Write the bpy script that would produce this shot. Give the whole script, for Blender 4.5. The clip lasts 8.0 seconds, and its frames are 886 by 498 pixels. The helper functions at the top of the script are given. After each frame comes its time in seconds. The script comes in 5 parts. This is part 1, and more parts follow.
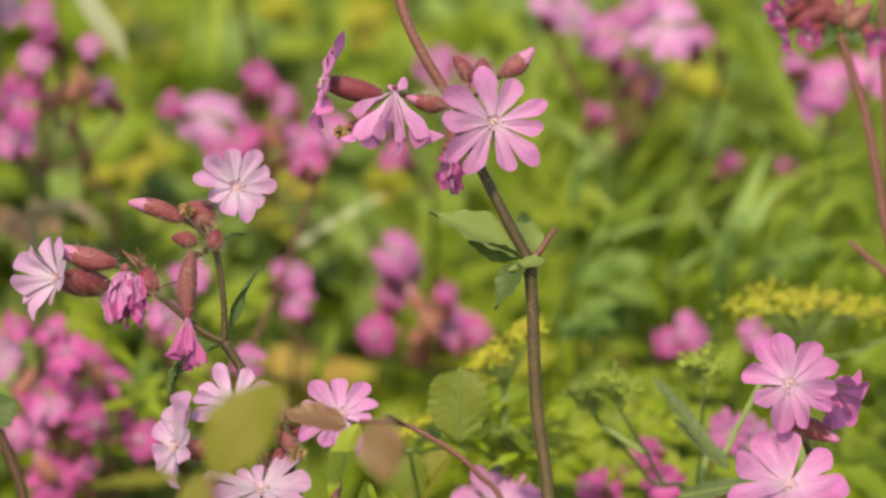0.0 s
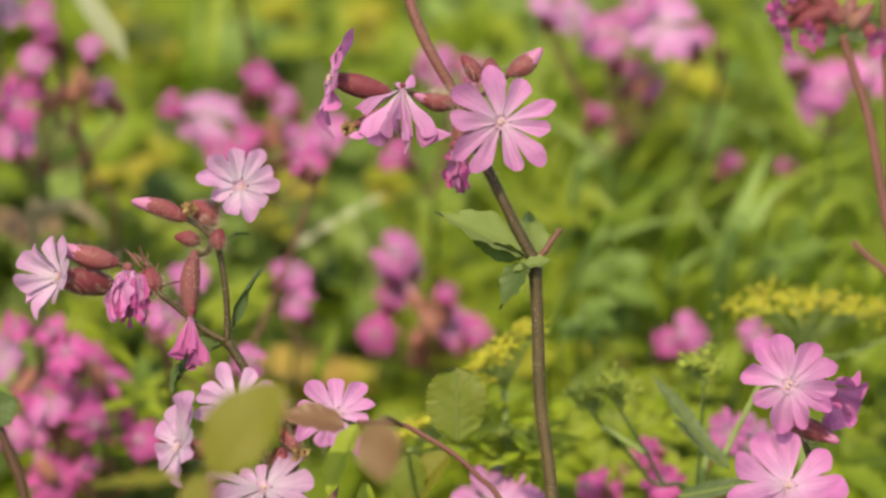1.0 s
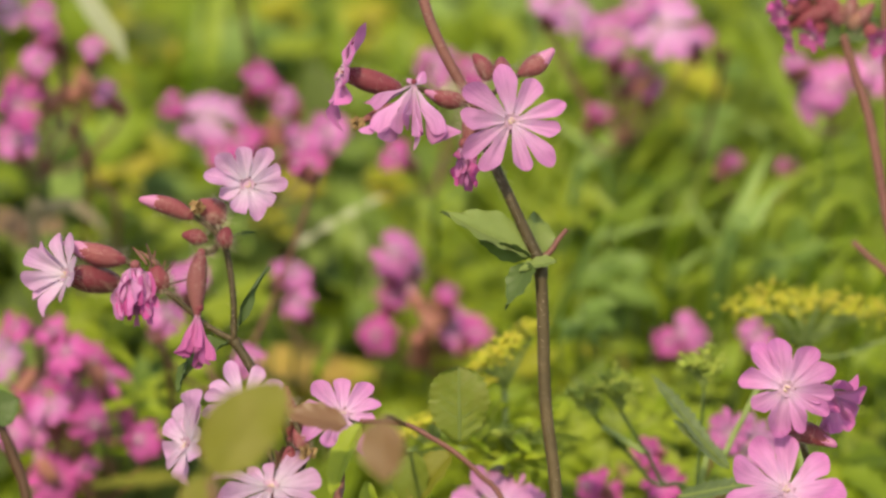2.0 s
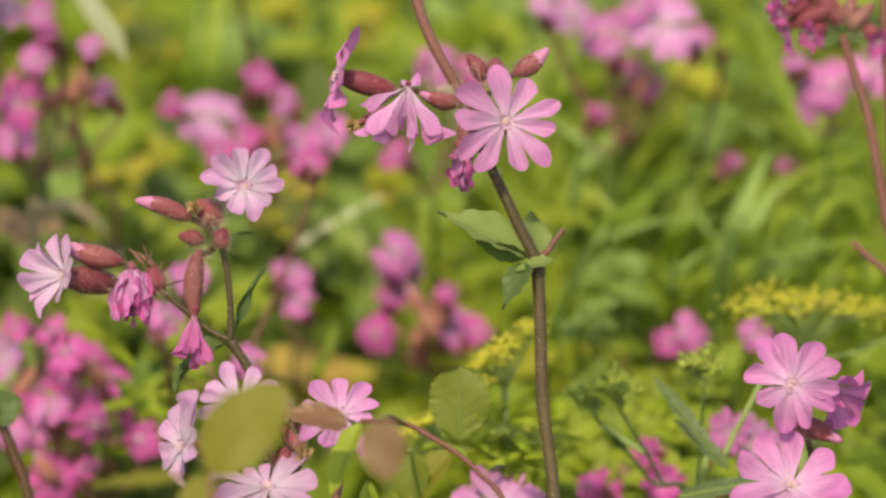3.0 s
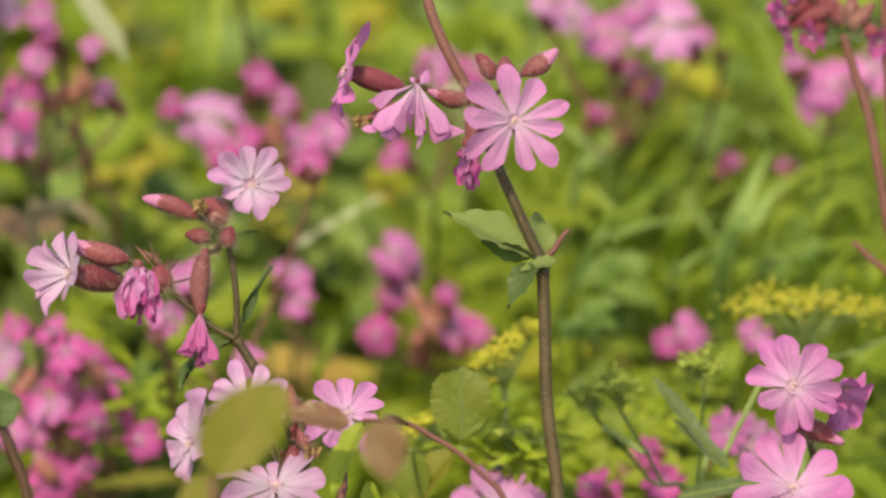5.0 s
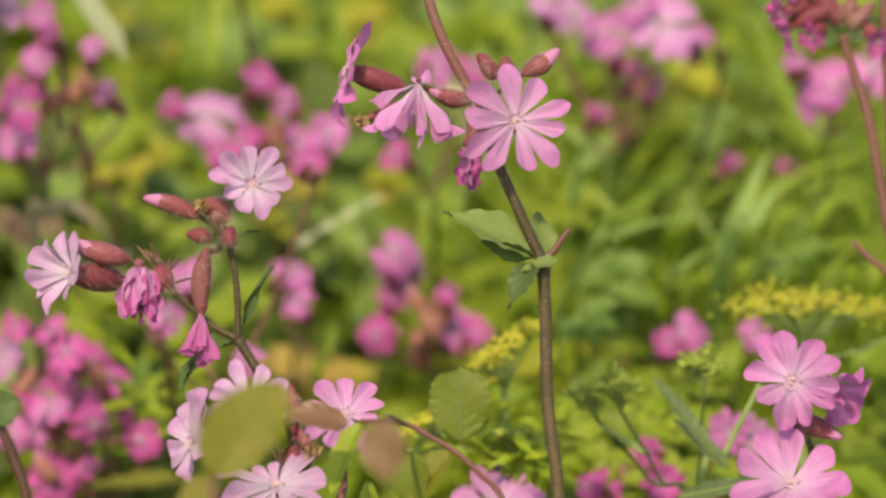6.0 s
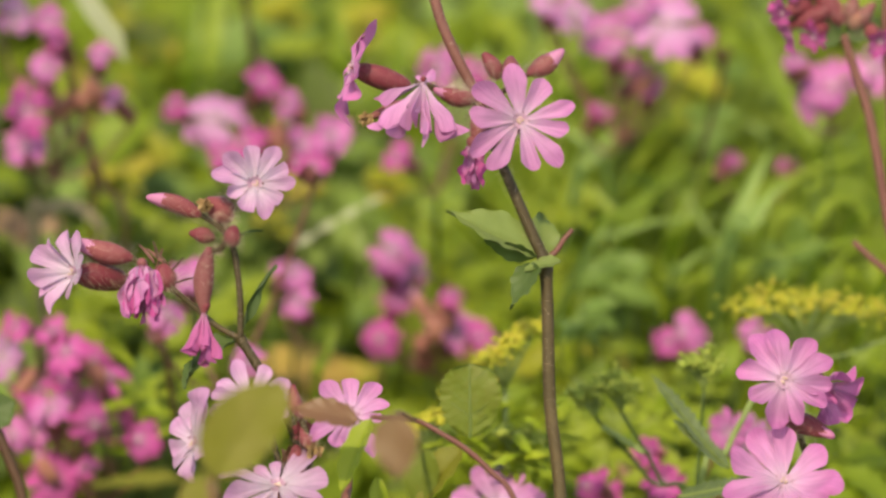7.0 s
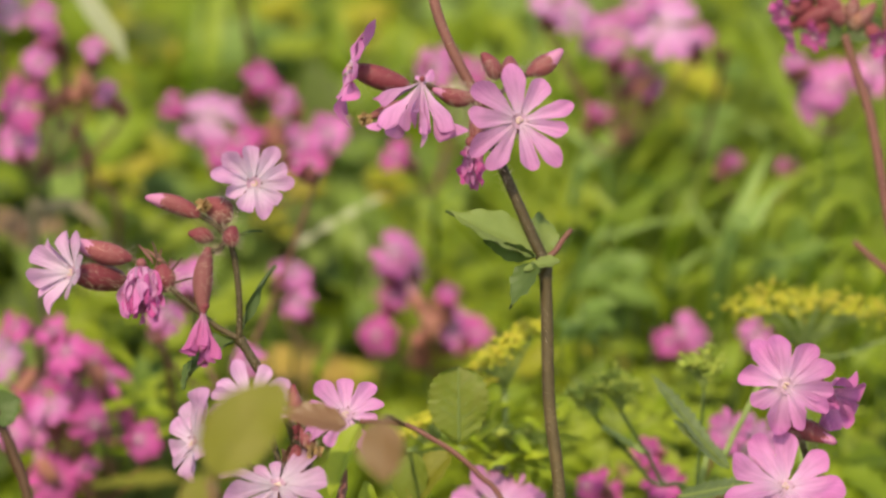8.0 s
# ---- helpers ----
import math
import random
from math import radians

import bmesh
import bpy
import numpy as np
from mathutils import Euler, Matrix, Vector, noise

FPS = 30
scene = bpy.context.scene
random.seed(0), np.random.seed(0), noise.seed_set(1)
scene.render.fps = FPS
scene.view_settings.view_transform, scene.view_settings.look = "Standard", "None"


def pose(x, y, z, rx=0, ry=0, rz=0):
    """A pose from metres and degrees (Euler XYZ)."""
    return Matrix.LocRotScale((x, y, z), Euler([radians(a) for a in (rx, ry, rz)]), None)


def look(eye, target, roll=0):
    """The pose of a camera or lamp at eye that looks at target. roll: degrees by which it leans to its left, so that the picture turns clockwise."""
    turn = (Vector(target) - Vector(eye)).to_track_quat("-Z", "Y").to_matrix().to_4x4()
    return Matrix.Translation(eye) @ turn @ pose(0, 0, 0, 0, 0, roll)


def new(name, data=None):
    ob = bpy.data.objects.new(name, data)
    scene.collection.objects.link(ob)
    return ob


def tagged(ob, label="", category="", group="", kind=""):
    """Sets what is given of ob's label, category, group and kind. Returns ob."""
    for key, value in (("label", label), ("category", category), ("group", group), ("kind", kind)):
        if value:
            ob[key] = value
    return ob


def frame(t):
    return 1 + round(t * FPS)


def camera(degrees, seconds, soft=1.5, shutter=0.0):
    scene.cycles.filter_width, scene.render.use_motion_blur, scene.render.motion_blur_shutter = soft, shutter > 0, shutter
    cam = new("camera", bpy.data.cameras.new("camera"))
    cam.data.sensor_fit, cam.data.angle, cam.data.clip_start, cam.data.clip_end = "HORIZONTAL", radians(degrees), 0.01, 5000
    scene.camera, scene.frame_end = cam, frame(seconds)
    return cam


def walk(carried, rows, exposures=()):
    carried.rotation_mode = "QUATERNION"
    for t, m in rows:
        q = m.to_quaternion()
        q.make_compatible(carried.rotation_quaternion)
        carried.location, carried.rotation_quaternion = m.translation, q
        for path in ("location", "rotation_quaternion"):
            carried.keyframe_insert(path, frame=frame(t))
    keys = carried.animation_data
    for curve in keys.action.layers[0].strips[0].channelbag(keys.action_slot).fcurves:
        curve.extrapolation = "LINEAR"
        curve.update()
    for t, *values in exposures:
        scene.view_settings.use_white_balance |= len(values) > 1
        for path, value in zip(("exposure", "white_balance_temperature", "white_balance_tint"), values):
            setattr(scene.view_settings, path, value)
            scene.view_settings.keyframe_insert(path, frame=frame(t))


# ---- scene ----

# ---------------- camera: a long lens on a still tripod ----------------
EYE = Vector((0.0, 0.0, 0.62))
DOWN = radians(16)
cam = camera(12.0, 8.0, soft=2.7)
STAND = look(EYE, EYE + Vector((0, math.cos(DOWN), -math.sin(DOWN))))
walk(cam, [(0.0, STAND), (8.0, STAND)], [(0.0, 1.12, 9100, 4), (8.0, 1.12, 9100, 4)])
cam.data.dof.use_dof = True
cam.data.dof.focus_distance = 1.07
cam.data.dof.aperture_fstop = 11.5
cam.data.dof.aperture_blades = 0

# ---------------- sky, sun, exposure ----------------
SUN_EL, SUN_AZ = radians(50), radians(-165)   # azimuth from north (+y), clockwise
world = bpy.data.worlds.new("sky")
scene.world = world
world.use_nodes = True
wn = world.node_tree.nodes
sky = wn.new("ShaderNodeTexSky")
sky.sky_type = "NISHITA"
sky.sun_disc = False
sky.sun_elevation, sky.sun_rotation = SUN_EL, SUN_AZ
wn["Background"].inputs["Strength"].default_value = 0.15
world.node_tree.links.new(sky.outputs[0], wn["Background"].inputs["Color"])
sun = new("sun", bpy.data.lights.new("sun", "SUN"))
sun.data.energy, sun.data.angle, sun.data.color = 2.05, radians(0.6), (1.0, 0.94, 0.84)
way = Vector((math.sin(SUN_AZ) * math.cos(SUN_EL), math.cos(SUN_AZ) * math.cos(SUN_EL), math.sin(SUN_EL)))
sun.matrix_world = look(way * 5, (0, 0, 0))

# ---------------- frames of reference ----------------
GRID = 2 * math.tan(radians(6)) / 1568
TILT = STAND.to_3x3()


def spot(c, r, d):
    """A place in the plot: columns to the right and rows down on the slanting survey grid, d metres from the tripod."""
    return EYE + TILT @ Vector(((c - 784) * GRID * d, (441 - r) * GRID * d, -d))


def lie(r):
    """How far off the top of the undergrowth lies on a row of the grid."""
    return 0.43 / math.tan(DOWN + (r - 441) * GRID)


def aim(right, up, near):
    """A direction on the slanting survey grid."""
    return (TILT @ Vector((right, up, near))).normalized()


def facing(place, along, normal):
    """A pose at place: local y runs along, local z as near the normal as it can be."""
    y = Vector(along).normalized()
    z = Vector(normal) - y * Vector(normal).dot(y)
    if z.length < 1e-4:
        z = y.orthogonal()
    z.normalize()
    m = Matrix((y.cross(z), y, z)).transposed().to_4x4()
    m.translation = place
    return m


# ---------------- materials ----------------
def material(name, stops, scale=300.0, rough=0.5, trans=0.0, bump=0.15, vary=0.25, sheen=0.0, fine=6.0):
    """A surface whose colour runs over stops by grain and by piece, let through by light where trans is given."""
    m = bpy.data.materials.new(name)
    m.use_nodes = True
    nt = m.node_tree
    n, l = nt.nodes, nt.links
    b = n["Principled BSDF"]
    tc = n.new("ShaderNodeTexCoord")
    big = n.new("ShaderNodeTexNoise")
    big.inputs["Scale"].default_value, big.inputs["Detail"].default_value = scale, 4
    small = n.new("ShaderNodeTexNoise")
    small.inputs["Scale"].default_value, small.inputs["Detail"].default_value = scale * fine, 3
    l.new(tc.outputs["Object"], big.inputs["Vector"])
    l.new(tc.outputs["Object"], small.inputs["Vector"])
    info, geo = n.new("ShaderNodeObjectInfo"), n.new("ShaderNodeNewGeometry")
    add = n.new("ShaderNodeMath"); add.operation = "ADD"
    l.new(info.outputs["Random"], add.inputs[0]); l.new(geo.outputs["Random Per Island"], add.inputs[1])
    fr = n.new("ShaderNodeMath"); fr.operation = "FRACT"
    l.new(add.outputs[0], fr.inputs[0])
    mix = n.new("ShaderNodeMix"); mix.data_type = "FLOAT"
    mix.inputs[0].default_value = vary
    mid = n.new("ShaderNodeMix"); mid.data_type = "FLOAT"
    mid.inputs[0].default_value = 0.3
    l.new(big.outputs["Fac"], mid.inputs[2]); l.new(small.outputs["Fac"], mid.inputs[3])
    l.new(mid.outputs[0], mix.inputs[2]); l.new(fr.outputs[0], mix.inputs[3])
    ramp = n.new("ShaderNodeValToRGB")
    e = ramp.color_ramp.elements
    while len(e) < len(stops):
        e.new(0.5)
    lo, hi = 0.30 - 0.3 * vary, 0.70 + 0.3 * vary
    for i, c in enumerate(stops):
        e[i].position = lo + (hi - lo) * i / max(1, len(stops) - 1)
        e[i].color = (*c, 1)
    l.new(mix.outputs[0], ramp.inputs[0])
    l.new(ramp.outputs[0], b.inputs["Base Color"])
    b.inputs["Roughness"].default_value = rough
    b.inputs["Specular IOR Level"].default_value = 0.35
    b.inputs["Sheen Weight"].default_value = sheen
    if bump:
        bp = n.new("ShaderNodeBump")
        bp.inputs["Strength"].default_value, bp.inputs["Distance"].default_value = bump, 0.0004
        l.new(small.outputs["Fac"], bp.inputs["Height"])
        l.new(bp.outputs[0], b.inputs["Normal"])
    if trans:
        t = n.new("ShaderNodeBsdfTranslucent")
        l.new(ramp.outputs[0], t.inputs["Color"])
        ms = n.new("ShaderNodeMixShader")
        ms.inputs[0].default_value = trans
        l.new(b.outputs[0], ms.inputs[1]); l.new(t.outputs[0], ms.inputs[2])
        l.new(ms.outputs[0], n["Material Output"].inputs["Surface"])
    return m


def petal_material(name, throat, inner, outer, trans=0.33):
    """Petal: pale at the throat, pinker to the tip, with fine veins that fan out from the claw."""
    m = bpy.data.materials.new(name)
    m.use_nodes = True
    nt = m.node_tree
    n, l = nt.nodes, nt.links
    b = n["Principled BSDF"]
    tc = n.new("ShaderNodeTexCoord")
    sep = n.new("ShaderNodeSeparateXYZ")
    l.new(tc.outputs["UV"], sep.inputs[0])
    ramp = n.new("ShaderNodeValToRGB")
    e = ramp.color_ramp.elements
    e.new(0.5)
    for i, (p, c) in enumerate(((0.05, throat), (0.42, inner), (1.0, outer))):
        e[i].position, e[i].color = p, (*c, 1)
    l.new(sep.outputs["Y"], ramp.inputs[0])
    st = n.new("ShaderNodeMapping")
    st.inputs["Scale"].default_value = (26, 2.2, 1)
    l.new(tc.outputs["UV"], st.inputs["Vector"])
    vein = n.new("ShaderNodeTexNoise")
    vein.inputs["Scale"].default_value, vein.inputs["Detail"].default_value = 1.0, 3
    l.new(st.outputs[0], vein.inputs["Vector"])
    blot = n.new("ShaderNodeTexNoise")
    blot.inputs["Scale"].default_value = 260
    l.new(tc.outputs["Object"], blot.inputs["Vector"])
    info = n.new("ShaderNodeObjectInfo")
    tot = n.new("ShaderNodeMath"); tot.operation = "MULTIPLY_ADD"
    l.new(vein.outputs["Fac"], tot.inputs[0]); tot.inputs[1].default_value = 0.52
    sub = n.new("ShaderNodeMath"); sub.operation = "MULTIPLY_ADD"
    l.new(blot.outputs["Fac"], sub.inputs[0]); sub.inputs[1].default_value = 0.22
    # random brightness per petal, in place of shading by how each one turns
    ran = n.new("ShaderNodeMath"); ran.operation = "MULTIPLY_ADD"
    l.new(info.outputs["Random"], ran.inputs[0]); ran.inputs[1].default_value, ran.inputs[2].default_value = 0.32, 0.38
    l.new(ran.outputs[0], sub.inputs[2]); l.new(sub.outputs[0], tot.inputs[2])
    hsv = n.new("ShaderNodeHueSaturation")
    l.new(tot.outputs[0], hsv.inputs["Value"])
    l.new(ramp.outputs[0], hsv.inputs["Color"])
    l.new(hsv.outputs[0], b.inputs["Base Color"])
    b.inputs["Roughness"].default_value = 0.62
    b.inputs["Specular IOR Level"].default_value = 0.25
    b.inputs["Sheen Weight"].default_value = 0.15
    bp = n.new("ShaderNodeBump")
    bp.inputs["Strength"].default_value, bp.inputs["Distance"].default_value = 0.6, 0.0004
    l.new(vein.outputs["Fac"], bp.inputs["Height"]); l.new(bp.outputs[0], b.inputs["Normal"])
    t = n.new("ShaderNodeBsdfTranslucent")
    l.new(hsv.outputs[0], t.inputs["Color"])
    ms = n.new("ShaderNodeMixShader")
    ms.inputs[0].default_value = trans
    l.new(b.outputs[0], ms.inputs[1]); l.new(t.outputs[0], ms.inputs[2])
    l.new(ms.outputs[0], n["Material Output"].inputs["Surface"])
    return m


PETAL = petal_material("petal_pink", (0.64, 0.45, 0.62), (0.575, 0.28, 0.525), (0.51, 0.18, 0.435))
PETAL_VIVID = petal_material("petal_vivid_pink", (0.63, 0.37, 0.56), (0.57, 0.195, 0.46), (0.51, 0.12, 0.375))
PETAL_DEEP = petal_material("petal_deep_pink", (0.58, 0.25, 0.45), (0.55, 0.11, 0.365), (0.49, 0.062, 0.29))
PETAL_BACK = petal_material("petal_magenta", (0.50, 0.22, 0.40), (0.47, 0.12, 0.33), (0.43, 0.09, 0.29))
CALYX = material("calyx_maroon", [(0.095, 0.013, 0.024), (0.175, 0.028, 0.044), (0.25, 0.075, 0.082)], 160, 0.6, 0.12, 0.4, 0.2, 0.06)
CALYX_SOFT = material("calyx_dusty_red", [(0.13, 0.028, 0.040), (0.19, 0.052, 0.062), (0.23, 0.095, 0.090)], 160, 0.6, 0.15, 0.4, 0.2, 0.06)
CALYX_PALE = material("calyx_salmon", [(0.22, 0.07, 0.06), (0.30, 0.11, 0.09), (0.38, 0.17, 0.13)], 160, 0.6, 0.25, 0.3, 0.3, 0.06)
BUDTIP = material("bud_tip_pink", [(0.36, 0.085, 0.21), (0.50, 0.21, 0.38)], 200, 0.6, 0.2, 0.2, 0.2)
SCALE = material("corona_white", [(0.54, 0.30, 0.48), (0.64, 0.46, 0.58)], 400, 0.6, 0.3, 0.1)
ANTHER = material("anther_olive", [(0.46, 0.30, 0.26), (0.60, 0.46, 0.40)], 400, 0.7)
STEM = material("stem_brown_green", [(0.028, 0.021, 0.007), (0.052, 0.035, 0.014), (0.095, 0.064, 0.030)], 90, 0.6, 0.0, 0.4, 0.15, 0.0)
STEM_RED = material("stem_dusty_red", [(0.10, 0.034, 0.031), (0.17, 0.068, 0.057)], 90, 0.6, 0.0, 0.4, 0.2, 0.0)
STEM_DARK = material("stem_dark_brown", [(0.038, 0.016, 0.008), (0.070, 0.030, 0.015)], 90, 0.6, 0.0, 0.4, 0.2)
STEM_GREEN = material("stem_green", [(0.13, 0.18, 0.04), (0.22, 0.28, 0.10)], 90, 0.5, 0.1, 0.3, 0.2)
HAIR = material("hair_pale", [(0.55, 0.42, 0.36), (0.70, 0.60, 0.50)], 300, 0.5, 0.4, 0.0)
LEAF = material("leaf_campion", [(0.035, 0.06, 0.015), (0.065, 0.105, 0.025), (0.11, 0.16, 0.045)], 70, 0.55, 0.3, 0.5, 0.25, 0.05)
LEAF_PALE = material("leaf_pale_green", [(0.13, 0.18, 0.045), (0.21, 0.27, 0.08)], 70, 0.5, 0.35, 0.5, 0.25, 0.08)
LEAF_LIME = material("leaf_fresh_lime", [(0.162, 0.214, 0.013), (0.266, 0.321, 0.026)], 70, 0.5, 0.4, 0.5, 0.25, 0.1)
LEAF_BRAMBLE = material("leaf_olive", [(0.11, 0.108, 0.010), (0.165, 0.16, 0.018), (0.20, 0.165, 0.040)], 110, 0.6, 0.35, 0.5, 0.2)
LEAF_BRONZE = material("leaf_bronze", [(0.165, 0.072, 0.048), (0.185, 0.105, 0.055), (0.155, 0.13, 0.036)], 60, 0.45, 0.3, 0.5, 0.2)
DEAD = material("withered_brown", [(0.16, 0.085, 0.035), (0.38, 0.25, 0.12)], 400, 0.8, 0.1, 0.5)
UMBEL = material("umbel_yellow", [(0.34, 0.36, 0.03), (0.48, 0.46, 0.05), (0.56, 0.42, 0.075)], 300, 0.6, 0.25, 0.3, 0.5)
UMBEL_GREEN = material("umbel_green", [(0.16, 0.23, 0.035), (0.28, 0.35, 0.06), (0.40, 0.42, 0.09)], 300, 0.6, 0.2, 0.3, 0.5)
CARPET = material("undergrowth_green", [(0.100, 0.148, 0.010), (0.171, 0.240, 0.018), (0.228, 0.306, 0.029), (0.294, 0.352, 0.026)], 60, 0.5, 0.5, 0.3, 0.65)
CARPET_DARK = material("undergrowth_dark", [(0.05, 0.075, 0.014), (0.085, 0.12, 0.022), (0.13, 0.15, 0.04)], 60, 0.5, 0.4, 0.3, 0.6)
CARPET_YELLOW = material("undergrowth_yellow", [(0.22, 0.23, 0.016), (0.35, 0.33, 0.03), (0.38, 0.29, 0.055)], 60, 0.5, 0.4, 0.3, 0.6)
CARPET_GREY = material("undergrowth_greyish", [(0.123, 0.184, 0.032), (0.199, 0.286, 0.064), (0.247, 0.347, 0.096)], 60, 0.5, 0.35, 0.3, 0.6)
GRASS = material("grass_green", [(0.123, 0.194, 0.016), (0.199, 0.275, 0.026), (0.285, 0.357, 0.050)], 40, 0.45, 0.5, 0.2, 0.65)
CARPET_FEATHER = material("foliage_feathery", [(0.237, 0.337, 0.025), (0.342, 0.428, 0.036), (0.437, 0.479, 0.050)], 60, 0.5, 0.5, 0.2, 0.6)
BEETLE = material("beetle_black", [(0.010, 0.009, 0.007), (0.022, 0.018, 0.012)], 400, 0.3, 0.0, 0.2, 0.0)
GRASS_TALL = material("grass_bright", [(0.133, 0.204, 0.017), (0.209, 0.286, 0.026), (0.285, 0.357, 0.050)], 40, 0.4, 0.45, 0.2, 0.65)
STRAW_GLINT = material("grass_bleached_and_glint", [(0.34, 0.35, 0.21), (0.45, 0.46, 0.32)], 60, 0.5, 0.3, 0.2, 0.3)
GRASS_PALE = material("grass_pale_bluish", [(0.209, 0.306, 0.072), (0.304, 0.408, 0.128)], 40, 0.45, 0.45, 0.2, 0.5)
DEAD_BLADE = material("blade_grey_brown", [(0.22, 0.17, 0.11), (0.32, 0.26, 0.17)], 60, 0.6, 0.3, 0.3, 0.3)
HERB_BLUE = material("leaf_bluish_green", [(0.095, 0.158, 0.026), (0.138, 0.219, 0.044), (0.190, 0.281, 0.064)], 60, 0.5, 0.4, 0.3, 0.5)
HERB_FADED = material("leaf_faded_brown", [(0.26, 0.15, 0.10), (0.36, 0.24, 0.14)], 60, 0.6, 0.3, 0.3, 0.4)
SOIL = material("soil_and_moss", [(0.055, 0.065, 0.016), (0.09, 0.115, 0.024), (0.13, 0.14, 0.05)], 12, 0.9, 0.0, 0.6, 0.0)


LEAF_GREY = material("leaf_grey_green", [(0.06, 0.09, 0.035), (0.10, 0.14, 0.06), (0.15, 0.19, 0.09)], 120, 0.6, 0.25, 0.5, 0.25, 0.1)
LEAF_FRESH = material("leaf_fresh_olive", [(0.10, 0.135, 0.012), (0.15, 0.185, 0.025), (0.18, 0.17, 0.045)], 90, 0.55, 0.45, 0.5, 0.2)
LEAF_ORANGE = material("leaf_yellowing", [(0.34, 0.30, 0.05), (0.40, 0.29, 0.07), (0.40, 0.22, 0.08)], 40, 0.5, 0.4, 0.3, 0.4)
PETAL_PALE = petal_material("petal_pale_pink", (0.62, 0.52, 0.64), (0.56, 0.385, 0.565), (0.49, 0.24, 0.46))
PETAL_ROSE = petal_material("petal_rose", (0.62, 0.43, 0.60), (0.565, 0.265, 0.505), (0.49, 0.145, 0.395))


# ---------------- building blocks ----------------
def part(name, bm, mats, parent, label="", place=None, smooth=True):
    """Links a bmesh (or a ready mesh) as one mesh object under parent."""
    if isinstance(bm, bmesh.types.BMesh):
        me = bpy.data.meshes.new(name)
        bm.to_mesh(me)
        bm.free()
        for mt in (mats if isinstance(mats, (list, tuple)) else [mats]):
            me.materials.append(mt)
        if smooth:
            me.polygons.foreach_set("use_smooth", [True] * len(me.polygons))
    else:
        me = bm
    ob = new(name, me)
    ob.parent = parent
    if place is not None:
        ob.matrix_basis = place
    if label:
        ob["label"] = label
    return ob


def plant(name, root, label, category, group=""):
    """The Empty at a plant's root."""
    ob = new(name)
    ob.empty_display_size = 0.02
    ob.location = root
    return tagged(ob, label, category, group)


def glide(pts, steps=6):
    """A smooth line through the points."""
    p = [Vector(q) for q in pts]
    if len(p) < 3:
        return [p[0].lerp(p[-1], i / steps) for i in range(steps + 1)]
    p = [2 * p[0] - p[1]] + p + [2 * p[-1] - p[-2]]
    out = []
    for a, b, c, d in zip(p, p[1:], p[2:], p[3:]):
        for i in range(steps):
            t = i / steps
            out.append(0.5 * (2 * b + (c - a) * t + (2 * a - 5 * b + 4 * c - d) * t * t + (3 * b - a - 3 * c + d) * t ** 3))
    return out + [p[-2]]


def tube(bm, pts, r0, r1=None, sides=8, steps=6, swell=()):
    """A tapered tube along the points; swell: (share of the length, factor, width) for nodes."""
    line = glide(pts, steps)
    r1 = r0 if r1 is None else r1
    rings, n = [], len(line)
    up = None
    for i, q in enumerate(line):
        t = (line[min(i + 1, n - 1)] - line[max(i - 1, 0)]).normalized()
        up = t.orthogonal() if up is None else (up - t * up.dot(t))
        up.normalize()
        side = t.cross(up)
        s = i / (n - 1)
        r = r0 + (r1 - r0) * s
        for at, f, w in swell:
            r *= 1 + (f - 1) * math.exp(-((s - at) / w) ** 2)
        rings.append([bm.verts.new(q + r * (math.cos(a) * up + math.sin(a) * side)) for a in (2 * math.pi * k / sides for k in range(sides))])
    for a, b in zip(rings, rings[1:]):
        for k in range(sides):
            bm.faces.new((a[k], a[(k + 1) % sides], b[(k + 1) % sides], b[k]))
    bm.faces.new(rings[0][::-1])
    bm.faces.new(rings[-1])
    return line


def hairs(bm, line, r0, r1, count, length, rng, thick=0.00011):
    """Fine hairs on a tube along the line."""
    n = len(line) - 1
    for _ in range(count):
        s = rng.random() * n
        i = min(int(s), n - 1)
        q = line[i].lerp(line[i + 1], s - i)
        t = (line[i + 1] - line[i]).normalized()
        a = rng.random() * 2 * math.pi
        o = t.orthogonal().normalized()
        out = (math.cos(a) * o + math.sin(a) * t.cross(o)).normalized()
        r = r0 + (r1 - r0) * s / n
        d = (out + t * rng.uniform(-0.4, 0.6)).normalized()
        w = t.cross(out).normalized() * thick
        base = q + out * r * 0.9
        tip = base + d * length * rng.uniform(0.5, 1.2)
        bm.faces.new([bm.verts.new(base - w), bm.verts.new(base + w), bm.verts.new(tip)])


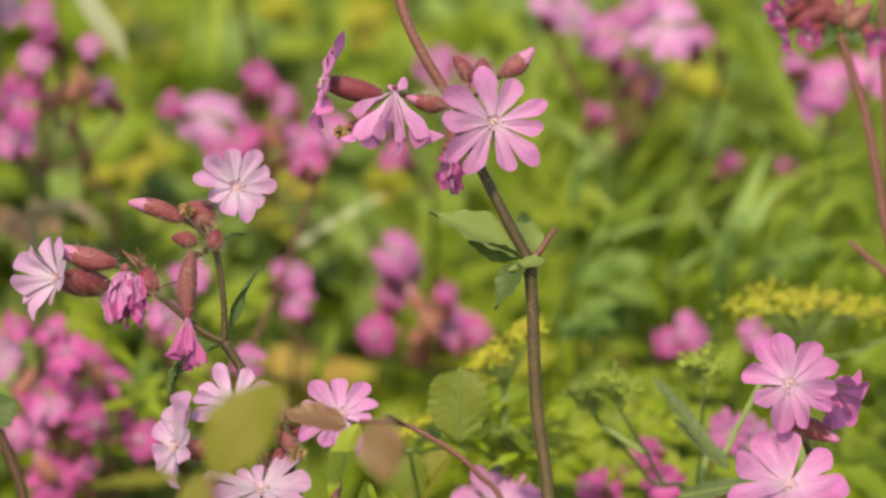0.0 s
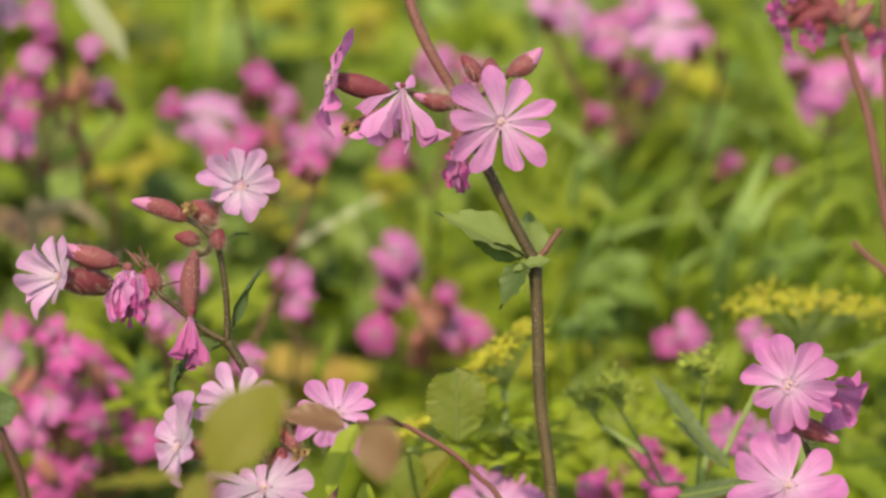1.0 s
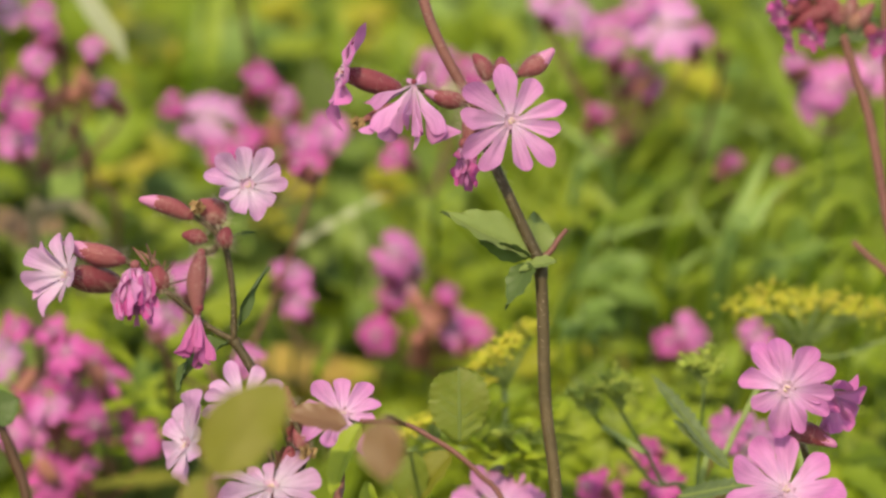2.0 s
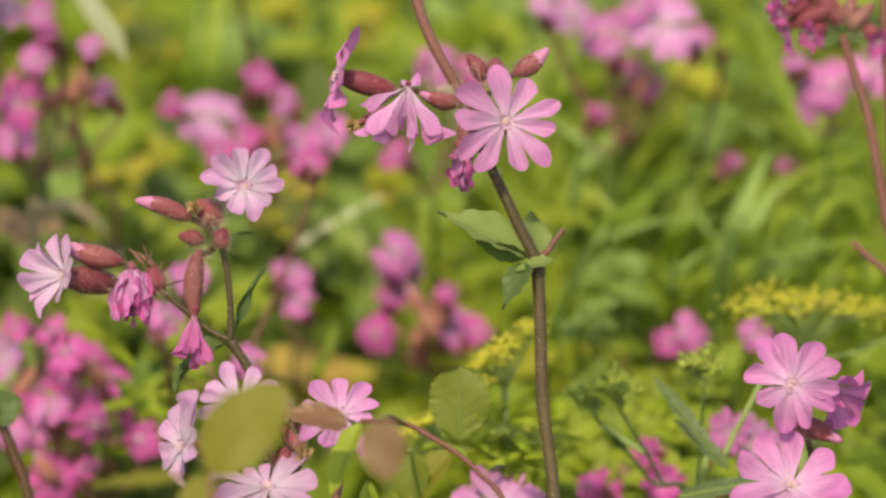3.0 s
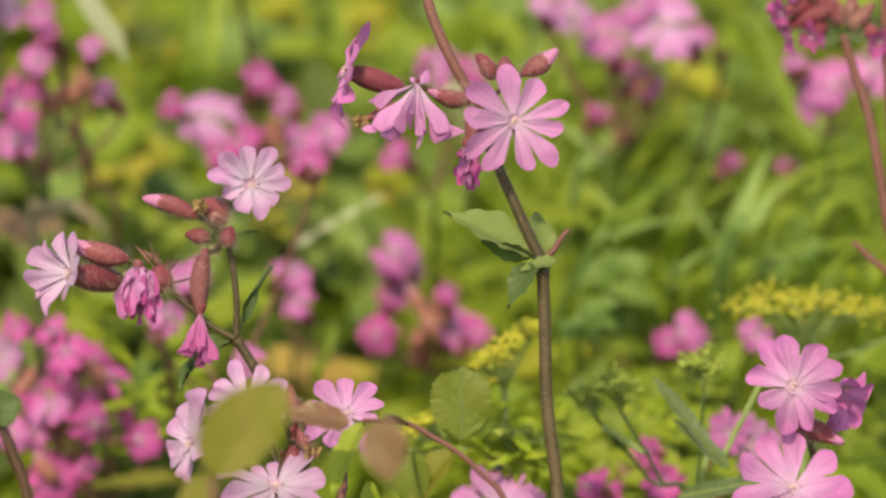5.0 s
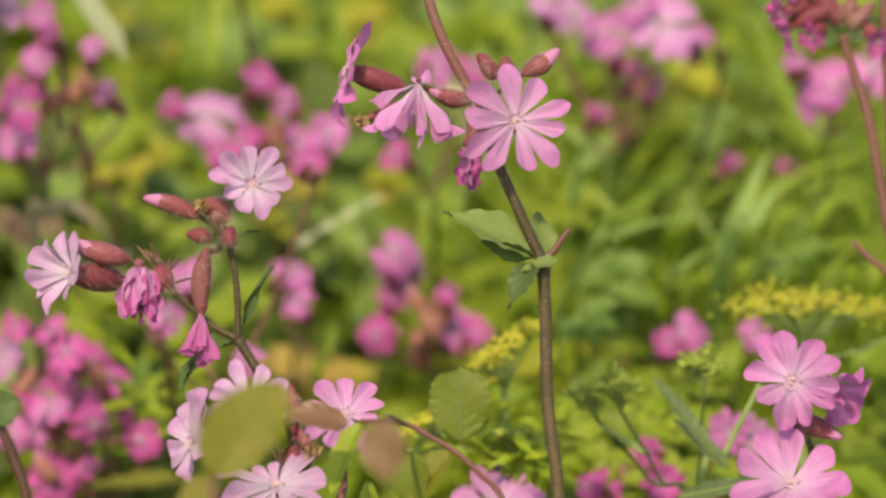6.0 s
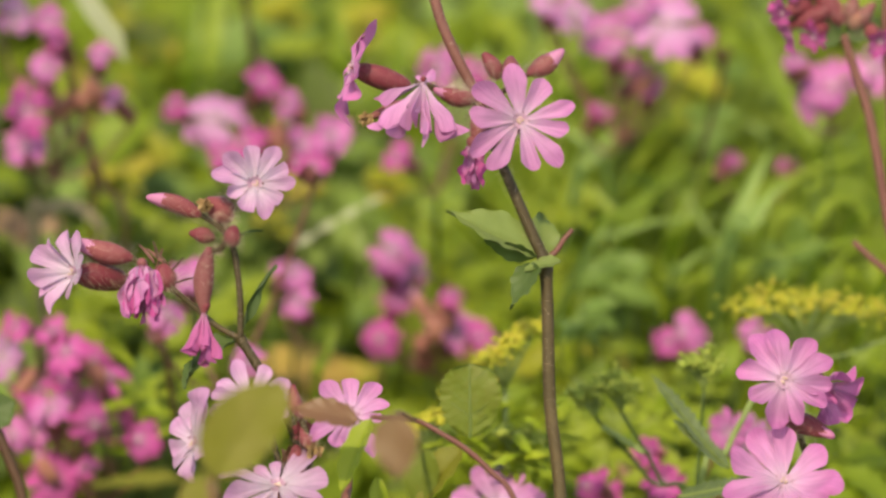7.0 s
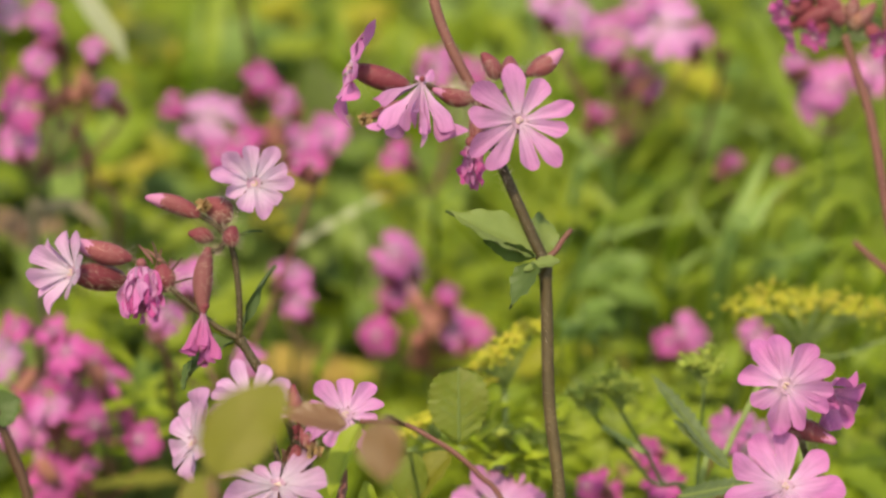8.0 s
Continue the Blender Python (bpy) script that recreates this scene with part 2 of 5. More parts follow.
def petal_mesh(name, mat, length, notch, side_gap, curl, cup, half=33, seed=0, wave=0.06, pleat=0.0, second=None):
    """One two-lobed petal: local y runs out from the throat, z is its face. second: the length of the lobe on the x side."""
    second = length if second is None else second
    rng = random.Random(seed)
    bm = bmesh.new()
    uvl = bm.loops.layers.uv.new("uv")
    nu, ns = 22, 10
    ph = [rng.uniform(0, 6.28) for _ in range(4)]
    grid, tex = [], {}
    for j in range(ns + 1):
        s = j / ns
        row = []
        for i in range(nu + 1):
            u = -1 + 2 * i / nu
            v = abs(u)
            lo = notch if v < 0.5 else side_gap
            lobe = math.sqrt(max(0.0, 1 - ((v - 0.5) / 0.5) ** 2)) ** 0.66
            pick = min(1.0, max(0.0, u / 0.6 + 0.5))
            reach = (length + (second - length) * pick * pick * (3 - 2 * pick)) * (lo + (1 - lo) * lobe) * (1 + 0.09 * math.sin(3 * u + ph[0]))
            r = 0.0006 + reach * s
            a = radians(half) * u * (1.30 - 0.30 * min(1, s * 1.9))
            x, y = r * math.sin(a), r * math.cos(a)
            f = r / length
            z = curl * length * f * f + cup * length * f * math.cos(math.pi * 2 * (v - 0.5)) * 0.5
            z += wave * length * f * f * (math.sin(5 * u + ph[1]) * 0.5 + 0.5 * math.sin(7 * f + 3 * u + ph[2]))
            z += pleat * length * min(1, 3 * f) * math.sin(13 * u + ph[3] + 2 * f)
            q = bm.verts.new((x, y, z))
            tex[q] = (0.5 + 0.5 * u, f)
            row.append(q)
        grid.append(row)
    for j in range(ns):
        for i in range(nu):
            fc = bm.faces.new((grid[j][i], grid[j][i + 1], grid[j + 1][i + 1], grid[j + 1][i]))
            for lp in fc.loops:
                lp[uvl].uv = tex[lp.vert]
    me = bpy.data.meshes.new(name)
    bm.to_mesh(me)
    bm.free()
    me.materials.append(mat)
    me.polygons.foreach_set("use_smooth", [True] * len(me.polygons))
    return me


def petal_set(mat, notch, gap, curl, cup, half, seed, wave=0.06, pleat=0.0):
    return [petal_mesh("petal", mat, 0.0125, notch + 0.05 * (k % 3), gap, curl + 0.04 * (k - 1), cup, half, seed + k, wave, pleat) for k in range(4)]


PLAIN_MID = petal_set(PETAL, 0.60, 0.5, -0.15, -0.12, 36, 71, 0.10)
FINGERED = petal_set(PETAL, 0.34, 0.34, -0.10, -0.16, 35, 1, 0.15)
DEEP = petal_set(PETAL_DEEP, 0.60, 0.55, -0.25, -0.12, 36, 31, 0.10)
PLAIN = petal_set(PETAL_VIVID, 0.66, 0.55, -0.2, -0.12, 37, 51, 0.10)
MAGENTA = petal_set(PETAL_BACK, 0.6, 0.5, -0.12, -0.3, 36, 61, 0.16)


def calyx_rings(bm, length, width, mouth=0.55, sides=20, ridge=0.06, back=0.35, mat=0):
    """A ribbed calyx tube from z=0 (mouth) down to z=-length."""
    rings, n = [], 12
    for j in range(n + 1):
        s = j / n
        r = 0.5 * width * (mouth + (1 - mouth) * math.sin(math.pi * s ** 0.85)) * (1 if s < 0.88 else math.sqrt(max(0.02, 1 - ((s - 0.88) / 0.13) ** 2)))
        rings.append([bm.verts.new((r * (1 + ridge * math.cos(10 * a)) * math.cos(a), r * (1 + ridge * math.cos(10 * a)) * math.sin(a), -length * s)) for a in (2 * math.pi * k / sides for k in range(sides))])
    for a, b in zip(rings, rings[1:]):
        for k in range(sides):
            f = bm.faces.new((a[k], b[k], b[(k + 1) % sides], a[(k + 1) % sides]))
            f.material_index = mat
    bm.faces.new(rings[-1][::-1]).material_index = mat
    for k in range(5):
        a = 2 * math.pi * k / 5
        r = 0.5 * width * mouth
        v = [bm.verts.new((r * 1.02 * math.cos(a + o), r * 1.02 * math.sin(a + o), -0.0002)) for o in (-0.45, 0.45)]
        tip = bm.verts.new((r * 1.5 * math.cos(a), r * 1.5 * math.sin(a), 0.0022))
        bm.faces.new((v[0], v[1], tip)).material_index = mat
    return rings


def flower(owner, place, axis, size=0.0125, petals=FINGERED, roll=0, tilt=0, calyx=(0.013, 0.0055), spread=None, fuzz=True, seed=0, label="", soft=False, mess=7, lobes=None, form=(0.44, 0.46, -0.10, -0.16, 0.12), paint=None):
    """A campion flower whose mouth is at place and faces along axis: a calyx with its corona, and five petals under it.
    lobes: its petals, each the heading of its two lobes clockwise from the top, their lengths in millimetres, and its lift in degrees."""
    rng = random.Random(seed * 7 + 5)
    root = owner.location
    ref = aim(0, 1, 0.02)
    m = facing(place - root, ref - axis * ref.dot(axis), axis)
    m = m @ Matrix.Rotation(radians(roll), 4, "Z")
    bm = bmesh.new()
    L, W = calyx
    calyx_rings(bm, L, W)
    k = size / 0.0125
    hub = [bm.verts.new((0.0023 * k * math.cos(a), 0.0023 * k * math.sin(a), 0.0010)) for a in (2 * math.pi * j / 12 for j in range(12))]
    mid = bm.verts.new((0, 0, 0.0004))
    for j in range(12):
        bm.faces.new((hub[j], hub[(j + 1) % 12], mid)).material_index = 1
    for i in range(10):
        a = 2 * math.pi * i / 10 + 0.15
        c, s = math.cos(a), math.sin(a)
        r0, r1, w = 0.0009 * k, 0.0020 * k, 0.00042 * k
        v = [bm.verts.new(p) for p in ((r0 * c - w * s, r0 * s + w * c, 0.0004), (r0 * c + w * s, r0 * s - w * c, 0.0004),
                                       (r1 * c + w * s, r1 * s - w * c, 0.0018), (r1 * c - w * s, r1 * s + w * c, 0.0018))]
        bm.faces.new(v).material_index = 1
    for i in range(6):
        a = rng.uniform(0, 6.28)
        q = Vector((0.0006 * math.cos(a), 0.0006 * math.sin(a), rng.uniform(0.0006, 0.0020)))
        for f in bmesh.ops.create_icosphere(bm, subdivisions=1, radius=0.0004 * k, matrix=Matrix.Translation(q))["verts"]:
            for g in f.link_faces:
                g.material_index = 2
    ob = part("flower", bm, [CALYX_SOFT if soft else CALYX, SCALE, ANTHER], owner, label, m)
    for i, (a, la, b, lb, lift) in enumerate(lobes or ()):
        lift += 10 if lift < 35 else 0
        notch, gap, curl, cup, wave = form
        me = petal_mesh("petal", paint or PETAL, la * 0.00095, notch + 0.04 * (i % 3 - 1), gap, curl, cup, (b - a) * 1.22 * max(0.4, math.cos(radians(lift))), seed * 10 + i, wave, 0.012, lb * 0.00095)
        part("petal", me, None, ob, "", Matrix.Rotation(-radians((a + b) / 2), 4, "Z") @ Matrix.Translation((0, 0.0004, 0.00025 * (i * 2 % 5))) @ Matrix.Rotation(radians(lift), 4, "X"))
    for i in range(0 if lobes else 5):
        extra = (spread[i] if spread else 0) + rng.uniform(-5, 5)
        lift = tilt + rng.uniform(-mess, mess)
        pm = Matrix.Rotation(radians(72 * i + extra), 4, "Z") @ Matrix.Translation((0, 0.0004, 0.0002 * i)) @ Matrix.Rotation(radians(lift), 4, "X") @ Matrix.Diagonal((k * rng.uniform(0.95, 1.05), k * rng.uniform(0.94, 1.05), k, 1))
        part("petal", petals[(i + seed) % len(petals)], None, ob, "", pm)
    if fuzz:
        hb = bmesh.new()
        hairs(hb, [Vector((0, 0, -L * j / 6)) for j in range(7)], W * 0.40, W * 0.45, 420, 0.0034, rng, 0.000038)
        part("hairs", hb, HAIR, ob)["kind"] = "stuff"
    return ob


def wilted(owner, place, axis, length, spread, count, seed=0, label="", width=0.0026, twist=1.0, swell=0.75):
    """A withered flower: a stub of calyx and shrivelled, twisted petals that hang from it."""
    rng = random.Random(seed * 3 + 1)
    ref = aim(0, 0.1, 1)
    m = facing(place - owner.location, ref - axis * ref.dot(axis), axis)
    bm = bmesh.new()
    calyx_rings(bm, 0.0026, 0.0026)
    ob = part("flower", bm, [CALYX_SOFT], owner, label, m)
    for i in range(count):
        a = 2 * math.pi * (i + rng.uniform(-0.3, 0.3)) / count
        L = length * rng.uniform(0.7, 1.05)
        tw, ph, kink = rng.uniform(-2.5, 2.5) * twist, rng.uniform(0, 6.28), rng.uniform(0.05, 0.16)
        out = spread * rng.uniform(0.5, 1.15)
        w = width * rng.uniform(0.6, 1.25)
        bm = bmesh.new()
        uvl = bm.loops.layers.uv.new("uv")
        rows, tex = [], {}
        for j in range(13):
            s = j / 12
            r = 0.0005 + out * s ** swell + kink * 0.25 * length * math.sin(7 * s + ph) * s
            mid = Vector((r * math.cos(a), r * math.sin(a), L * s))
            turn = a + math.pi / 2 + tw * s + 0.5 * math.sin(9 * s + ph)
            side = Vector((math.cos(turn), math.sin(turn), 0.25 * math.sin(5 * s + ph)))
            lift = Vector((-math.sin(turn), math.cos(turn), 0))
            half = w * 0.5 * (0.35 + 0.9 * math.sin(math.pi * min(1, 0.12 + 0.80 * s)) ** 0.8)
            row = []
            for k in range(6):
                u = -1 + 2 * k / 5
                v = bm.verts.new(mid + side * half * u + lift * half * (0.55 * math.cos(3.2 * u + ph) + 0.3 * math.sin(11 * s + 4 * u)) + Vector((0, 0, 0.12 * w * math.sin(5 * u + ph) * s)))
                tex[v] = (0.5 + 0.5 * u, 0.25 + 0.75 * s)
                row.append(v)
            rows.append(row)
        for p, q in zip(rows, rows[1:]):
            for k in range(5):
                f = bm.faces.new((p[k], p[k + 1], q[k + 1], q[k]))
                for lp in f.loops:
                    lp[uvl].uv = tex[lp.vert]
        # petal colours alternate: deep ones paint in shadow, rose ones the lit folds
        part("petal", bm, (PETAL_VIVID, PETAL_DEEP, PETAL_ROSE)[i % 3], ob)
    return ob


def bud(owner, base, tip, width, pink=0.25, mat=None, seed=0, fuzz=True, label=""):
    """A closed bud: a ribbed calyx with the furled petals showing at the tip."""
    rng = random.Random(seed + 99)
    axis = tip - base
    L = axis.length
    ref = aim(0, 0, 1)
    m = facing(tip - owner.location, ref - axis.normalized() * ref.dot(axis.normalized()), axis)
    bm = bmesh.new()
    body = L * (1 - pink)
    rings, n, sides = [], 18, 20
    bend = L * 0.055 * rng.choice((-1, 1)) * rng.uniform(0.5, 1.2)
    lump = rng.uniform(0, 6.28)
    for j in range(n + 1):
        s = j / n
        r = 0.5 * width * max(0.06, math.sin(math.pi * (0.06 + 0.90 * (1 - s) ** 1.25))) ** 0.72
        if j == n:
            r = 0.0004
        r *= 1 + 0.05 * math.sin(7 * s + lump)
        off = bend * math.sin(math.pi * s) + 0.35 * bend * s
        rings.append([bm.verts.new((r * (1 + 0.05 * math.cos(7 * a)) * math.cos(a) + off, r * (1 + 0.05 * math.cos(7 * a)) * math.sin(a) + off * 0.5, -L * (1 - s))) for a in (2 * math.pi * q / sides for q in range(sides))])
    for j, (a, b) in enumerate(zip(rings, rings[1:])):
        for q in range(sides):
            bm.faces.new((a[q], a[(q + 1) % sides], b[(q + 1) % sides], b[q])).material_index = 1 if pink and (j + 1) / n > 1 - pink + 0.035 * math.cos(10 * math.pi * q / sides) else 0
    bm.faces.new(rings[0][::-1])
    bm.faces.new(rings[-1])
    ob = part("bud", bm, [mat or CALYX, BUDTIP], owner, label, m)
    if fuzz:
        hb = bmesh.new()
        hairs(hb, [Vector((0, 0, -L * (0.3 + 0.7 * j / 6))) for j in range(7)], width * 0.40, width * 0.44, 520, 0.0034, rng, 0.000038)
        part("hairs", hb, HAIR, ob)["kind"] = "stuff"
    return ob


def stem(owner, pts, r0, r1=None, mat=None, name="stem", fuzz=0, swell=(), seed=0):
    """A stem, through world places, as a part of its plant."""
    bm = bmesh.new()
    line = tube(bm, [Vector(p) - owner.location for p in pts], r0, r1, 10, 6, swell)
    ob = part(name, bm, mat or STEM, owner)
    if fuzz:
        hb = bmesh.new()
        hairs(hb, line, r0, r1 or r0, fuzz * 3, 0.0022, random.Random(seed), 0.000045)
        part("hairs", hb, HAIR, ob)["kind"] = "stuff"
    return ob


def leaf(owner, base, along, normal, length, width, mat, name="leaf", fold=0.25, curl=-0.3, serr=0.0, peak=0.42, blunt=0.8, wave=0.05, seed=0, label="", bow=0.0):
    """A leaf blade with a midrib fold, curved tip and, where given, a toothed rim."""
    rng = random.Random(seed)
    bm = bmesh.new()
    na, ns = 8, 26 if serr else 16
    ph = rng.uniform(0, 6.28)
    rows = []
    for j in range(ns + 1):
        s = j / ns
        w = (s / peak) ** 0.62 * (2 - s / peak) ** 0.62 if s < peak else max(0.0, math.cos(0.5 * math.pi * (s - peak) / (1 - peak))) ** blunt
        w = max(w, 0.02) * width * 0.5
        if serr:
            w *= 1 + serr * (0.5 - (j % 2)) * (0 if s < 0.12 else 1)
        rows.append([bm.verts.new((w * u + bow * length * s * s, length * s, fold * abs(w * u) + curl * length * s * s + wave * width * (math.sin(9 * s + ph + 2 * u) * abs(u)) - 0.05 * width * math.cos(26 * (s - 0.35 * abs(u))) * abs(u))) for u in (-1 + 2 * i / na for i in range(na + 1))])
    for a, b in zip(rows, rows[1:]):
        for i in range(na):
            bm.faces.new((a[i], a[i + 1], b[i + 1], b[i]))
    rib = [Vector((bow * length * s * s, length * s, curl * length * s * s - 0.0002)) for s in (0, 0.25, 0.5, 0.75, 0.97)]
    if not serr:
        tube(bm, rib, length * 0.012 + 0.0002, 0.0002, 6, 4)
    ob = part(name, bm, mat, owner, label, facing(base - owner.location, along, normal))
    if serr:
        veins = bmesh.new()
        tube(veins, [v + Vector((0, 0, 0.0003)) for v in rib], length * 0.014 + 0.0002, 0.0002, 6, 4)
        for k in range(1, 6):
            for side in (-1, 1):
                a, s = rib[0].lerp(rib[-1], k / 6.5), k / 6.5
                reach = 0.34 * width * (1 - 0.5 * abs(s - 0.5))
                b = a + Vector((side * reach, reach * 0.75, fold * reach))
                tube(veins, [a + Vector((0, 0, 0.0002)), a.lerp(b, 0.5) + Vector((0, -0.0003, 0.0003)), b], 0.00016, 0.00008, 4, 3)
        part("midrib", veins, LEAF_PALE, ob, "pale ribs of the leaf")
    return ob


def ball_cluster(bm, q, size, count, rng, grain, flat=0.6):
    """Tiny florets in a loose head."""
    for _ in range(count):
        o = Vector((rng.gauss(0, 0.42), rng.gauss(0, 0.42), rng.gauss(0, 0.42) * flat)) * size
        r = grain * rng.uniform(0.6, 1.3)
        bmesh.ops.create_icosphere(bm, subdivisions=1, radius=r, matrix=Matrix.Translation(q + o) @ Matrix.Diagonal((1, 1, 0.7, 1)))


def umbel(owner, hub, up, radius, height, count, mat, seed, stalk=0.0005, floret=0.0008, florets=26, rise=0.0, uneven=0.08, clump=0.26, flat=0.6):
    """A compound umbel: rays spread from the hub, each with an umbellet of florets."""
    rng = random.Random(seed)
    m = facing(hub - owner.location, aim(0, 0, -1), up)
    for i in range(count):
        a = 2.399963 * i
        r = radius * math.sqrt((i + 0.5) / count)
        tip = m @ Vector((r * math.cos(a), r * math.sin(a), height * (1 - 0.25 * (r / radius) ** 2) + rng.uniform(-uneven, uneven) * height + rise * r * math.cos(a)))
        bm = bmesh.new()
        midp = m @ Vector((0.45 * r * math.cos(a), 0.45 * r * math.sin(a), height * 0.55))
        tube(bm, [m.translation, midp, tip], stalk, stalk * 0.7, 5, 3)
        part("ray", bm, STEM_GREEN, owner)
        bm = bmesh.new()
        ball_cluster(bm, Vector((0, 0, 0)), radius * clump * rng.uniform(0.8, 1.2), florets, rng, floret, flat)
        part("umbellet", bm, mat, owner, "", Matrix.Translation(tip))["kind"] = "stuff"


def ground_under(p, dx=0.0, dy=0.02):
    return Vector((p.x + dx, p.y + dy, 0))


# ---------------- ground ----------------
def ground():
    bm = bmesh.new()
    n = 60
    xs = [math.copysign(abs(t) ** 3, t) * 150 + t * 3 for t in (-1 + 2 * i / n for i in range(n + 1))]
    rows = [[bm.verts.new((x, y + 1.5, 0.012 * noise.noise((x * 2, y * 2, 0)) if abs(x) < 6 and abs(y) < 6 else 0.0)) for x in xs] for y in xs]
    for a, b in zip(rows, rows[1:]):
        for i in range(n):
            bm.faces.new((a[i], a[i + 1], b[i + 1], b[i]))
    ob = part("ground", bm, SOIL, None)
    tagged(ob, "dark soil with moss under the meadow plants", "ground", kind="structure")


ground()


def blades(name, mat, label, category, poses, shape):
    """Many small blades in one mesh. poses: place, heading, lean, length, width, bend of each; shape: half-widths along a blade."""
    verts, faces = [], []
    k = len(shape)
    for p, h, lean, length, width, bend in poses:
        d = Vector((math.cos(h), math.sin(h), 0))
        s = Vector((-math.sin(h), math.cos(h), 0))
        base, a, q = len(verts), lean, Vector(p)
        for j, w in enumerate(shape):
            side = s * (w * width)
            nrm = Vector((-math.sin(a) * d.x, -math.sin(a) * d.y, math.cos(a)))
            lift = nrm * (w * width * 0.25)
            verts += [q - side + lift, q.copy(), q + side + lift]
            q = q + (d * math.cos(a) + Vector((0, 0, math.sin(a)))) * (length / (k - 1))
            a -= bend / (k - 1)
        for j in range(k - 1):
            o = base + 3 * j
            faces += [(o, o + 1, o + 4, o + 3), (o + 1, o + 2, o + 5, o + 4)]
    me = bpy.data.meshes.new(name)
    me.from_pydata(verts, [], faces)
    me.materials.append(mat)
    me.polygons.foreach_set("use_smooth", [True] * len(me.polygons))
    return tagged(new(name, me), label, category, kind="stuff")


OVATE = (0.05, 0.36, 0.5, 0.42, 0.24, 0.02)
STRIP = (0.5, 0.5, 0.48, 0.42, 0.3, 0.03)


def canopy(x, y):
    """Height of the undergrowth over the ground."""
    h = 0.205 + 0.04 * noise.noise((x * 5, y * 4, 3)) + 0.03 * noise.noise((x * 14, y * 11, 7))
    h *= min(1.0, max(0.30, 0.30 + 0.70 * (0.46 - abs(x)) / 0.18)) * min(1.0, max(0.30, 0.30 + 0.70 * (3.3 - y) / 0.9))
    return h * min(1.0, max(0.12, 0.56 + 0.44 * (y - 1.2) / 0.5))


def undergrowth():
    rng = random.Random(4)
    green, yellow, grey, low, dark = [], [], [], [], []
    shade = random.Random(14)
    for _ in range(44000):
        y = 1.2 + 2.4 * rng.random() ** 1.35
        x = rng.uniform(-0.30, 0.30) * (0.6 + 0.5 * y)
        z = canopy(x, y) - abs(rng.gauss(0, 0.035))
        if z < 0.01:
            continue
        size = rng.uniform(0.012, 0.036)
        turned = rng.random() < 0.65
        one = ((x, y, z), rng.gauss(1.57, 0.8) if turned else rng.uniform(0, 6.28), rng.gauss(0.75, 0.3) if turned else rng.gauss(0.25, 0.45), size, size * rng.uniform(0.45, 0.75), rng.uniform(0.2, 1.3))
        pick = 1.5 * noise.noise((x * 11, y * 8, 20)) + rng.gauss(0, 0.2) - (0.3 if x > 0.03 else 0.0)
        lemon = 0.53 if x > 0.0 or y < 1.6 else 0.72
        if pick > lemon:
            one = (*one[:3], one[3] * 0.65, one[4] * 0.65, one[5])
        # deep green leaves come in patches, more of them at the left
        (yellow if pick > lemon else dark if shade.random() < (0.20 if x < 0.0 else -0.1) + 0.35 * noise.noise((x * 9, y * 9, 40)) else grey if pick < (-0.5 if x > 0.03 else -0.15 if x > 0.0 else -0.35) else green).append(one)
    for _ in range(26000):
        x, y = rng.gauss(0, 1.7), rng.gauss(2.0, 1.9)
        if abs(x) < 0.30 * (0.6 + 0.5 * y) and y > 1.2:
            continue
        z = canopy(x, y) * rng.uniform(0.2, 0.95) if y > 1.0 else rng.uniform(0.005, 0.07)
        size = rng.uniform(0.03, 0.07)
        low.append(((x, y, max(0.005, z)), rng.uniform(0, 6.28), rng.gauss(0.4, 0.4), size, size * 0.6, rng.uniform(0.2, 1.2)))
    blades("undergrowth", CARPET, "dense mid-green leaves of mixed meadow herbs", "undergrowth", green, OVATE)
    blades("yellow_undergrowth", CARPET_YELLOW, "yellow-green leaves among the meadow herbs", "undergrowth", yellow, OVATE)
    blades("grey_undergrowth", CARPET_GREY, "greyish green leaves among the meadow herbs", "undergrowth", grey, OVATE)
    blades("dark_undergrowth", CARPET_DARK, "deep green leaves in patches among the meadow herbs", "undergrowth", dark, OVATE)
    blades("outer_undergrowth", CARPET, "low green leaves covering the meadow around", "undergrowth", low, OVATE)
    turf = []
    for _ in range(14000):
        y = 1.24 + 1.6 * rng.random() ** 1.6
        x = rng.uniform(-0.25, 0.34) * (0.6 + 0.4 * y)
        if rng.random() > (0.95 if x > 0.02 else 0.35):
            continue
        turf.append(((x, y, max(0.0, canopy(x, y) - 0.13)), rng.uniform(0, 6.28), rng.uniform(0.7, 1.5), rng.uniform(0.11, 0.20) * (0.75 if y < 1.45 else 1.1), rng.uniform(0.0018, 0.0045), rng.uniform(0.8, 2.8)))
    for _ in range(5200):
        x, y = shade.uniform(0.02, 0.18), shade.uniform(1.24, 1.62)
        turf.append(((x, y, max(0.0, canopy(x, y) - 0.025)), shade.gauss(0.9, 0.9), shade.uniform(0.8, 1.4), shade.uniform(0.05, 0.10), shade.uniform(0.0025, 0.005), shade.uniform(0.5, 2.0)))
    blades("grass", GRASS, "long arching green grass blades in the meadow", "grass", turf, STRIP)


undergrowth()


